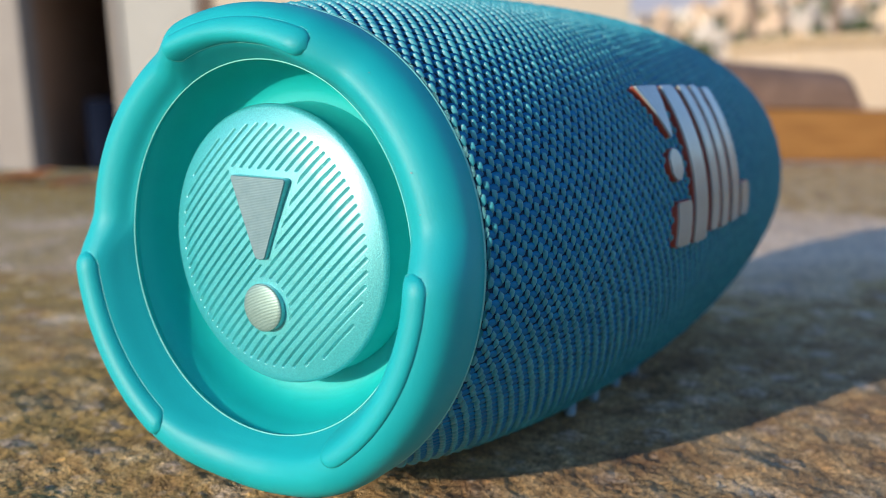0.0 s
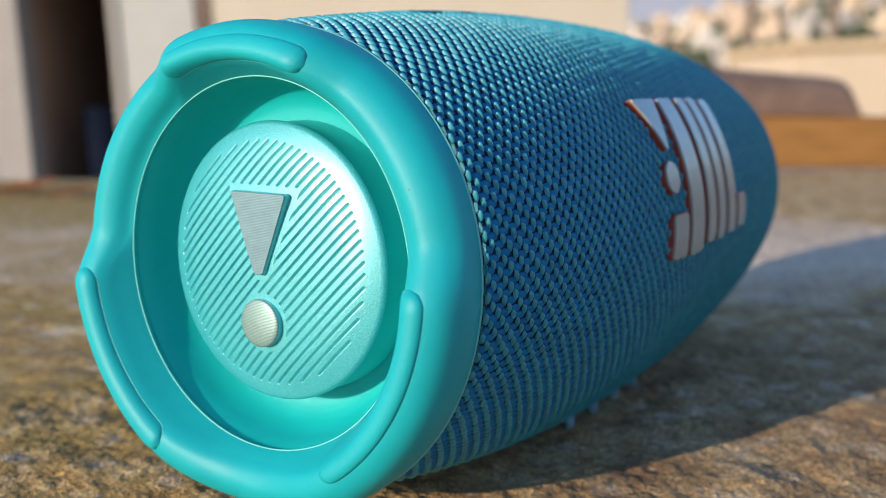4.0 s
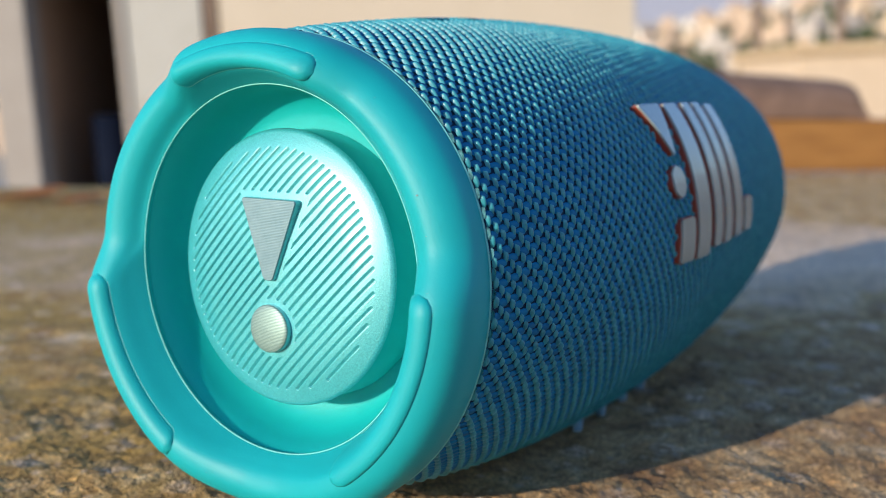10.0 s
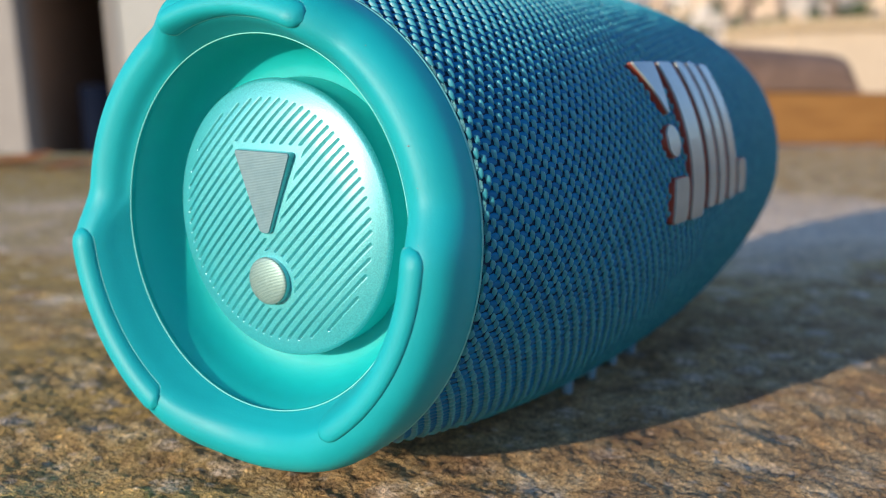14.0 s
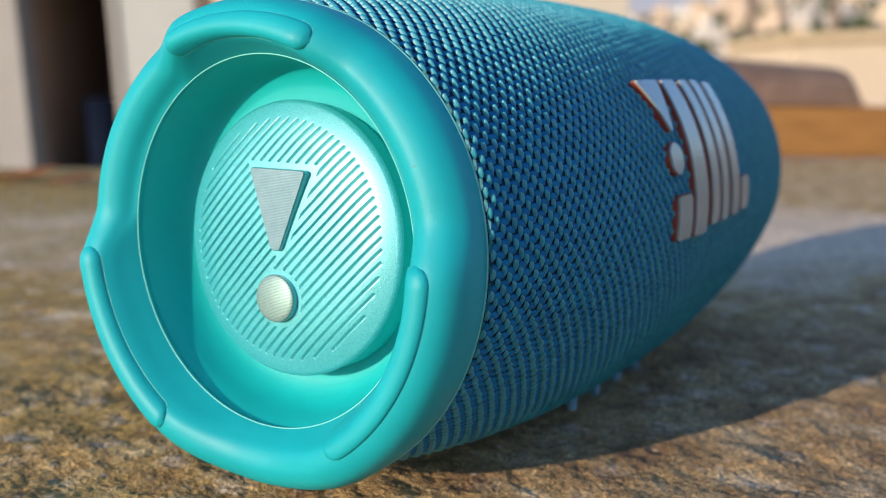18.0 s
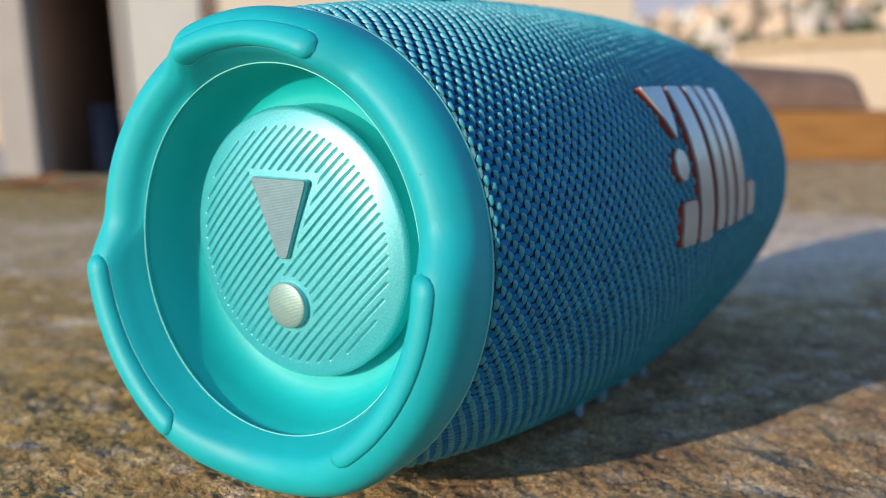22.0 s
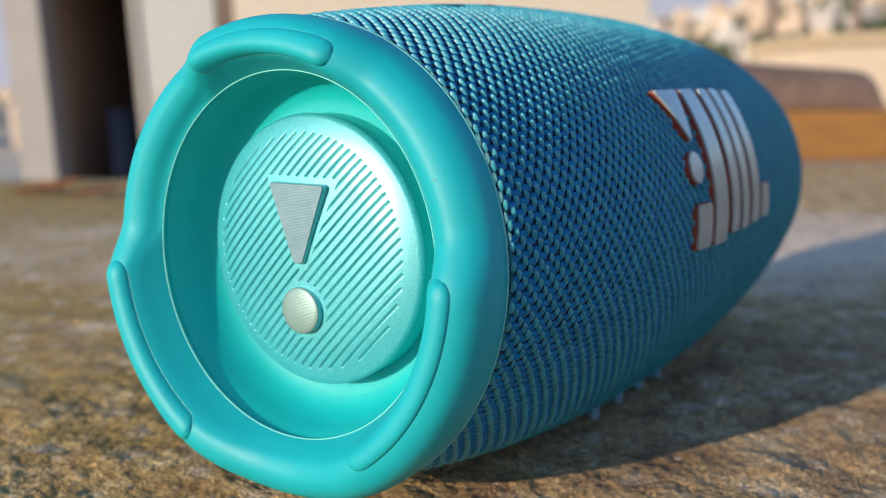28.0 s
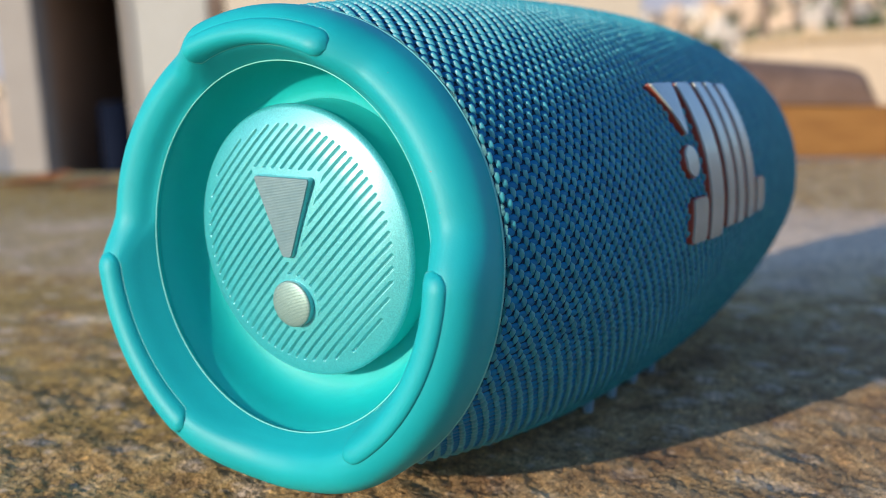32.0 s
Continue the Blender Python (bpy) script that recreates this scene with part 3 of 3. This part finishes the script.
def turned_badge(name, line, material, label):
    """A round badge below the triangle, from its outline."""
    verts, cols = [], 56
    for r, y in line:
        for j in range(cols):
            a = 2 * math.pi * j / cols
            verts.append((r * math.cos(a), y, -0.0099 + r * math.sin(a)))
    return finish(name, verts, grid_faces(len(line), cols, True), material, disc, label)


triangle_plate("badge_mount", 0.0001, 0.0010, -0.0007, DISC, "raised aqua mount under the triangular badge")
triangle_plate("triangle_badge", 0.0, -0.0006, -0.0010, STEEL, "brushed grey triangular badge with fine level lines")
turned_badge("badge_mount", [(0.0041, 0.0010), (0.0041, -0.0006)], DISC, "raised aqua mount under the round badge")
turned_badge("round_badge", [(0.00405, -0.0004), (0.00408, -0.00070), (0.0039, -0.00085), (0.0033, -0.00100), (0.0024, -0.00115), (0.0012, -0.00125), (0.000001, -0.0013)], PALE,
             "low-domed pale metal dot with fine lines")


# ---- emblem on the sleeve: plain shapes
def wrapped(name, material, parent, us, low, high, lift, label="", nv=28):
    """A plate on the sleeve over y in us, between the angles low(u) and high(u)."""
    verts, n = [], len(us)
    for layer in (lift, -0.0004):
        for u in us:
            a0, a1 = low(u), high(u)
            for k in range(nv):
                a = radians(a0 + (a1 - a0) * k / (nv - 1))
                r = girth(u) * squash(a) + layer
                verts.append((r * math.cos(a), u, AX + r * math.sin(a)))
    faces = grid_faces(n, nv, False)
    off = n * nv
    rim = list(range(nv)) + [i * nv + nv - 1 for i in range(1, n)] + [(n - 1) * nv + k for k in range(nv - 2, -1, -1)] + [i * nv for i in range(n - 2, 0, -1)]
    faces += [(rim[k], rim[(k + 1) % len(rim)], off + rim[(k + 1) % len(rim)], off + rim[k]) for k in range(len(rim))]
    return finish(name, verts, faces, material, parent, label, smooth=False)


def emblem():
    rounded = lambda u, u0, u1, r: r - math.sqrt(max(0.0, r * r - max(0.0, r - min(u - u0, u1 - u)) ** 2))
    deg = 1 / 0.047 * 180 / math.pi
    shapes = []

    def bar(name, u0, u1, a0, a1, r=0.0012):
        us = np.concatenate([np.linspace(u0, u0 + r, 5), np.linspace(u1 - r, u1, 5)])
        shapes.append((name, us, lambda u: a0 + rounded(u, u0, u1, r) * deg, lambda u: a1 - rounded(u, u0, u1, r) * deg))

    us = np.linspace(0.0606, 0.0722, 12)
    shapes.append(("emblem_triangle", us, lambda u: 36 - 15.5 * max(0.03, 1 - abs(u - 0.0675) / (0.0070 if u < 0.0675 else 0.0048)), lambda u: 36.0))
    us = 0.0660 + 0.0034 * np.cos(np.linspace(math.pi, 0, 13))
    shapes.append(("emblem_dot", us, lambda u: 15 - deg * math.sqrt(max(1e-8, 0.0034 ** 2 - (u - 0.0660) ** 2)), lambda u: 15 + deg * math.sqrt(max(1e-8, 0.0034 ** 2 - (u - 0.0660) ** 2))))
    bar("emblem_bar", 0.0742, 0.0826, -5.6, 36)
    bar("emblem_bar", 0.0640, 0.0722, -5.4, 6)
    bar("emblem_bar", 0.0856, 0.0912, -4, 36)
    bar("emblem_bar", 0.0932, 0.0988, -4, 36)
    bar("emblem_bar", 0.1012, 0.1076, -3.5, 35.5)
    bar("emblem_bar", 0.1096, 0.1168, -3, 7)
    for name, us, low, high in shapes:
        back = wrapped(name, ORANGE, fabric, us, low, high, 0.0012, "orange-red edged emblem shape")
        wide = us[-1] - us[0]
        inner = us[0] + 0.0004 + (us - us[0]) / wide * (wide - 0.0004)
        wrapped("white_face", WHITE, back, inner, lambda u: low(min(u, us[-1])) + 0.25, lambda u: high(min(u, us[-1])) - 0.25, 0.0016, "white emblem face")


emblem()


def top_button(y0, y1):
    us = np.linspace(y0, y1, 9)
    wrapped("top_button", DARKRUB, fabric, us, lambda u: 86 - 4 * math.sqrt(max(0.02, 1 - ((u - (y0 + y1) / 2) / (y1 - y0) * 2) ** 2)),
            lambda u: 98 + 4 * math.sqrt(max(0.02, 1 - ((u - (y0 + y1) / 2) / (y1 - y0) * 2) ** 2)), 0.0007, "dark teal rubber button")


top_button(0.0340, 0.0445)
top_button(0.0490, 0.0555)


def foot(y, x):
    """A small rubber nub under the sleeve."""
    verts, cols = [], 14
    line = [(0.0002, -0.0019), (0.0008, -0.0018), (0.0012, -0.0013), (0.0013, 0.0004), (0.0014, 0.0050)]
    for r, z in line:
        for k in range(cols):
            a = 2 * math.pi * k / cols
            verts.append((x + r * math.cos(a), y + r * math.sin(a), z))
    finish("rubber_foot", verts, grid_faces(len(line), cols, True), PALEBLUE, speaker, "pale blue rubber foot")


for fy in (0.078, 0.092, 0.106, 0.119):
    foot(fy, 0.0202)
    foot(fy, -0.0202)


# ---------------------------------------------------------------- roof, building, city
FLOOR = -0.95


def spot(px, depth, z):
    """The place at a given depth, px sideways as a share of the depth."""
    q = EYE + FWD * depth + RIGHT * (px * depth)
    return (q.x, q.y, z)


def terrain(x, y):
    """Height of the far ground: flat near by, a hillside further off, higher to one side."""
    v = Vector((x, y, 0)) - Vector((EYE.x, EYE.y, 0))
    d = max(v.dot(FWD), v.length * 0.7)
    s = min(1.0, max(0.0, (d - 90) / 330))
    side = min(1.0, max(-0.3, (v.dot(RIGHT) / max(d, 1) - 0.2) / 0.3))
    return -9.0 + (26.5 + 22.0 * side) * s


def build_ground():
    bm = bmesh.new()
    n = 110
    size = 900.0
    vs = []
    for i in range(n + 1):
        for j in range(n + 1):
            x, y = (i / n - 0.5) * 2, (j / n - 0.5) * 2
            x, y = x * abs(x) ** 0.5 * size, y * abs(y) ** 0.5 * size
            vs.append(bm.verts.new((x, y, terrain(x, y))))
    for i in range(n):
        for j in range(n):
            a = i * (n + 1) + j
            bm.faces.new((vs[a], vs[a + n + 1], vs[a + n + 2], vs[a + 1]))
    ob = part("ground", bm, EARTH, None, smooth=True)
    tagged(ob, "dry sandy ground rising to a hillside town", "ground", kind="structure")
    bm = bmesh.new()
    box(bm, -14, 12, -8, 20, -1.35, FLOOR)
    tagged(part("roof_floor", bm, ROOFING, None), "dusty grey flat roof below the ledge", "roof", kind="structure")
    bm = bmesh.new()
    box(bm, -0.6, 2.3, -2.4, 0.30, FLOOR, -0.16)
    tagged(part("ledge_wall", bm, ROOFING, None), "rendered wall carrying the concrete ledge", "wall", kind="structure")


build_ground()


def build_stair_room():
    d = 9.0
    room = tagged(new("stair_room"), "cream plastered rooftop room with an open dark doorway", "building")
    room.matrix_world = pose(*spot(0.0035, d, FLOOR), 0, 0, 31.9)
    h = 2.75
    block("wall", room, CREAM, -1.93, 1.745, 0, 0.22, 0, h, 0.01, "cream plaster wall")
    block("side_wall", room, CREAM, 1.53, 1.743, 0.22, 3.2, 0, h, 0.01)
    block("downpipe", room, BROWN, -2.07, -1.95, 0.02, 0.14, 0, h, 0.02, "brown vertical pipe")
    block("door_panel", room, GREYWHITE, -2.765, -2.09, 0.03, 0.09, 0.02, 2.3, 0.008, "grey-white metal door panel")
    block("door_rail", room, GREYWHITE, -2.75, -2.10, 0.005, 0.03, 1.10, 1.16, 0.004)
    block("jamb", room, PILLAR, -2.855, -2.77, 0.0, 0.22, 0, h, 0.01)
    block("pillar", room, PILLAR, -3.95, -3.62, -0.05, 0.30, 0, h, 0.015, "beige plaster pillar")
    block("lintel", room, PILLAR, -3.61, -2.10, 0.0, 0.24, 2.32, h, 0.01)
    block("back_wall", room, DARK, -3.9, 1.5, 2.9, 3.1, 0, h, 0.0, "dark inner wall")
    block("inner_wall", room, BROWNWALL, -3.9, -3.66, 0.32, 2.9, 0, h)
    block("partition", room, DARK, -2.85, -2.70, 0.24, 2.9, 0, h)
    block("roof_slab", room, CREAM, -4.1, 1.9, -0.2, 3.3, h, h + 0.16, 0.02, "flat concrete roof slab")
    bm = bmesh.new()
    bmesh.ops.create_cone(bm, cap_ends=True, segments=28, radius1=0.17, radius2=0.17, depth=1.0)
    bmesh.ops.bevel(bm, geom=[e for e in bm.edges if e.calc_length() < 0.1], offset=0.02, segments=2, affect="EDGES")
    ob = part("barrel", bm, BLUECLOTH, None, smooth=True)
    ob.matrix_world = pose(*spot(-0.327, 9.45, FLOOR + 0.5))
    tagged(ob, "dark blue plastic barrel standing inside the doorway", "barrel")


build_stair_room()


def build_timber():
    bm = bmesh.new()
    box(bm, -0.16, 0.52, 0, 0.085, -0.001, 0.054, 0.003)
    ob = part("timber_beam", bm, WOOD, None)
    ob.matrix_world = BED @ pose(-0.13, 0.962, 0.0, 0, 0, 42)
    tagged(ob, "orange-brown timber beam lying along the ledge", "beam")
    # dusty rounded clay tile on the beam
    verts, cols = [], 22
    steps = 26
    for i in range(steps + 1):
        s = i / steps
        k = (1.38 - 0.38 * s) * max(0.10, 1 - max(0, (s - 0.94) / 0.06) ** 3) ** 0.6
        for j in range(cols):
            a = math.pi * j / (cols - 1)
            verts.append((-0.16 + 0.251 * s, 0.05 - 0.05 * math.cos(a), 0.0555 + 0.040 * k * math.sin(a) ** 0.7))
    faces = grid_faces(steps + 1, cols, False) + [tuple(range(cols)), tuple(reversed(range(steps * cols, (steps + 1) * cols)))]
    tile = finish("clay_tile", verts, faces, CLAY)
    tile.matrix_world = BED @ pose(-0.13, 0.962, 0.0, 0, 0, 42)
    tagged(tile, "dusty brown rounded clay tile resting on a timber beam", "tile")


build_timber()


def house(name, w, d, h, material, rng):
    """A flat-roofed block: walls, parapet, windows, roof tank."""
    top = tagged(new(name), "sunlit flat-roofed town house on the far hillside", "house", "hillside houses")
    block("wall", top, material, -w / 2, w / 2, 0, d, -4, h, 0.02)
    block("roof", top, material, -w / 2 - 0.15, w / 2 + 0.15, -0.15, d + 0.15, h, h + 0.5, 0.03)
    n = max(2, int(w / 2.4))
    for fl in range(max(1, int(h / 3))):
        for i in range(n):
            x = (i + 0.5) / n * w - w / 2
            block("window", top, GLASS, x - 0.6, x + 0.6, -0.06, 0.1, fl * 3 + 0.7, fl * 3 + 2.5)
    block("roof_hut", top, material, -w / 4, w / 12, d * 0.3, d * 0.7, h + 0.5, h + 2.4, 0.02)
    return top


def build_town():
    rng = random.Random(12)
    kinds = []
    for k in range(8):
        kinds.append(house("town_house", rng.uniform(4, 8), rng.uniform(4, 7), rng.choice((3.2, 3.4, 6.2, 6.4)), FACADES[k % 5], rng))
    placed = []
    for depth, n in ((185, 14), (220, 16), (260, 18), (305, 20), (350, 21), (400, 22)):
        for i in range(n):
            px = 0.17 + 0.33 * (i + rng.uniform(0.1, 0.9)) / n
            d = depth + rng.uniform(-14, 14)
            x, y, _ = spot(px, d, 0)
            placed.append((px, d, terrain(x, y) - 0.6))
    for i in range(10):
        px, d = -0.60 + 0.022 * i, 150 + 40 * (i % 4)
        x, y, _ = spot(px, d, 0)
        placed.append((px, d, terrain(x, y) - 0.6))
    for i, (px, depth, z) in enumerate(placed):
        m = pose(*spot(px, depth, z), 0, 0, 31.9 + rng.uniform(-35, 35))
        if i < len(kinds):
            kinds[i].matrix_world = m
        else:
            copy_thing(kinds[rng.randrange(8)], m)


build_town()


def tree(rng):
    """A far roadside tree: trunk, limbs and a crown of many clumps."""
    top = tagged(new("tree"), "dusty dark green tree among the hillside houses", "tree", "hillside trees")
    bm = bmesh.new()
    bmesh.ops.create_cone(bm, cap_ends=True, segments=8, radius1=0.3, radius2=0.12, depth=3.2, matrix=Matrix.Translation((0, 0, 1.6)))
    for k in range(4):
        a = k * 1.6 + rng.uniform(0, 0.5)
        m = Matrix.Translation((0.5 * math.cos(a), 0.5 * math.sin(a), 3.2)) @ Matrix.Rotation(a, 4, "Z") @ Matrix.Rotation(0.7, 4, "Y")
        bmesh.ops.create_cone(bm, cap_ends=True, segments=6, radius1=0.12, radius2=0.04, depth=1.8, matrix=m)
    part("trunk", bm, BROWN, top)
    bm = bmesh.new()
    for k in range(46):
        a, h, r = rng.uniform(0, 6.28), rng.uniform(2.4, 6.6), rng.uniform(0.2, 2.3)
        r *= 1 - abs(h - 4.3) / 3.2
        m = Matrix.Translation((r * math.cos(a), r * math.sin(a), h)) @ Matrix.Rotation(rng.uniform(0, 3), 4, "X")
        bmesh.ops.create_icosphere(bm, subdivisions=1, radius=rng.uniform(0.35, 0.75), matrix=m @ Matrix.Diagonal((1, 1, rng.uniform(0.4, 0.8), 1)))
    part("crown", bm, FOLIAGE, top)
    return top


def build_trees():
    rng = random.Random(31)
    kinds = [tree(rng) for _ in range(3)]
    for i in range(60):
        px = 0.18 + 0.32 * rng.random()
        d = rng.choice((180, 215, 255, 300))
        x, y, _ = spot(px, d - 9, 0)
        m = pose(x, y, terrain(x, y) - 0.4, 0, 0, rng.uniform(0, 360))
        if i < 3:
            kinds[i].matrix_world = m
        else:
            copy_thing(kinds[rng.randrange(3)], m)


build_trees()


def build_backdrop():
    """A long hill-shaped backdrop, added behind the town in place of hazy low sky."""
    bm = bmesh.new()
    rows_ = []
    for i in range(61):
        px = -0.9 + 1.9 * i / 60
        top = 138 + 26 * noise.noise((i * 0.13, 2.0, 0.0)) + 9 * noise.noise((i * 0.6, 5.0, 0.0))
        row = []
        for k in range(9):
            s = k / 8
            row.append(bm.verts.new(spot(px, 760 + 160 * s, -12 + top * math.sin(s * math.pi / 2) + 5 * noise.noise((i * 0.5, k * 0.7, 1.0)) * s)))
        rows_.append(row)
    for a, b in zip(rows_, rows_[1:]):
        for k in range(8):
            bm.faces.new((a[k], b[k], b[k + 1], a[k + 1]))
    bmesh.ops.recalc_face_normals(bm, faces=bm.faces)
    tagged(part("sky_backdrop", bm, SKY_HAZE, None, smooth=True), "grey-lavender backdrop added far behind the town, coloured like the hazy low sky", "hill", kind="structure")


build_backdrop()


def dry_leaf(x, y, turn, size):
    bm = bmesh.new()
    rows_ = []
    for i in range(9):
        t = i / 8
        w = size * 0.32 * math.sin(math.pi * t) ** 0.8 + 0.0002
        rows_.append([bm.verts.new((size * (t - 0.5), w * k, 0.0012 + 0.25 * w * abs(k) + 0.004 * t * t + 0.0004 * (i % 2))) for k in (-1, -0.5, 0, 0.5, 1)])
    for a, b in zip(rows_, rows_[1:]):
        for k in range(4):
            bm.faces.new((a[k], b[k], b[k + 1], a[k + 1]))
    bmesh.ops.solidify(bm, geom=bm.faces, thickness=0.0004)
    ob = part("dry_leaf", bm, LEAF, None, smooth=True)
    ob.matrix_world = BED @ pose(x, y, 0, 0, 0, turn)
    tagged(ob, "curled orange-brown dry leaf lying on the ledge", "leaf", "dry leaves")


for lx, ly, turn, size in ((-0.515, 0.315, 40, 0.05), (-0.47, 0.33, 65, 0.04), (-0.55, 0.36, 20, 0.035)):
    dry_leaf(lx, ly, turn, size)


def build_near_wall():
    wall = tagged(new("boundary_house"), "long low cream house below the hillside", "house")
    wall.matrix_world = pose(*spot(0.36, 26, -4.5), 0, 0, 33)
    block("wall", wall, FACADES[0], 0.0, 9.0, 0, 5, -5, 5.15, 0.03)
    block("roof", wall, FACADES[3], -0.2, 9.2, -0.2, 5.2, 5.15, 5.4, 0.03)
    for px, depth in ((0.3165, 34), (0.3995, 30)):
        bm = bmesh.new()
        bmesh.ops.create_cone(bm, cap_ends=True, segments=12, radius1=0.15, radius2=0.13, depth=14)
        ob = part("utility_pole", bm, BROWN, None, smooth=True)
        ob.matrix_world = pose(*spot(px, depth, 0.0))
        tagged(ob, "thin dark utility pole in front of the town", "pole", "utility poles")


build_near_wall()


# ---------------------------------------------------------------- movement
def motions():
    # seconds, push along the axis in mm, tilt about the axis z and x in degrees
    keys = [
        (0, -5.22, -0.4, -1.9), (0.5, -3.88, -0.2, 5.2), (1, -4.98, -0.8, 0.6), (1.5, -4.89, -0.1, 0.4), (2, -5.26, -0.5, -0.3), (2.5, -4.99, -0.3, 1.0),
        (3, -4.71, -0.3, -0.8), (3.5, -5.30, -0.8, 0.8), (5.5, -4.91, -0.1, 0.4), (6, -6.21, -0.7, -4.4), (6.5, -5.34, -0.9, 0.1), (7, -5.26, -0.8, -0.4),
        (7.5, -5.12, -0.2, 1.1), (8, -5.28, -0.1, -0.3), (8.5, -5.43, -0.4, 1.0), (9, -5.27, -0.5, 4.8), (9.5, -6.08, -0.2, -4.6), (10, -5.21, -0.3, 1.8),
        (10.5, -7.41, -2.4, 6.0), (11, -4.89, -0.7, -9.2), (11.5, -2.57, 0.6, -0.9), (12, -3.27, -0.8, -4.5), (12.5, -4.56, -0.7, 14.0), (13, -8.22, -2.4, 8.6),
        (13.5, -7.60, -0.4, 11.0), (14, -3.22, -0.4, -2.4), (14.5, -6.61, -0.4, 12.4), (16.5, -6.83, -2.7, 4.6), (17, -1.89, -0.9, -3.7), (17.5, -7.16, 1.6, -4.3),
        (18, -2.01, 0.0, 3.1), (18.5, -5.08, -0.8, 13.6), (19, -8.30, -1.0, 4.4), (19.5, -4.77, -0.2, -2.9), (20, -7.02, 0.9, -2.9), (20.5, -6.58, -0.3, -7.8),
        (21, -6.31, -0.0, 10.4), (21.5, -7.47, 1.6, -7.1), (22, -1.93, 0.1, -4.0), (22.5, -3.59, 2.1, 10.7), (23, -7.49, 1.1, 4.2), (23.5, -3.13, 1.4, 8.5),
        (24, -7.59, -0.8, 7.8), (24.5, -6.88, -0.8, 6.3), (25, -8.54, 0.3, 6.1), (25.5, -8.72, 0.9, -0.3), (27.5, -1.62, -0.6, -0.1), (28, -2.15, -0.1, -0.8),
        (28.5, -4.88, 2.3, 0.3), (29, -5.27, 0.3, 13.4), (29.5, -8.34, 0.0, 4.9), (30, -7.62, 1.8, -6.2), (30.5, -8.34, 1.7, -3.0), (31, -7.31, 1.7, -7.6),
        (31.5, -8.37, 2.2, -2.3), (32, -3.70, -0.0, -5.2),
    ]
    rng = random.Random(5)
    rows = []
    for (t, d, a, b), (t2, d2, a2, b2) in zip(keys, keys[1:]):
        rows.append((t, d, a, b))
        n = round((t2 - t) / 0.1)
        calm = 0.08 if t < 10.2 else 1.0
        for i in range(1, n):
            s = i / n
            rows.append((t + 0.1 * i, d + (d2 - d) * s + calm * rng.uniform(-2.2, 2.2), a + (a2 - a) * s + calm * rng.uniform(-1.2, 1.2),
                         b + (b2 - b) * s + calm * rng.uniform(-6, 6)))
    rows.append(keys[-1])
    walk(disc, [(t, pose(0, d * 0.001, AX, -b, 0, a)) for t, d, a, b in rows])


motions()
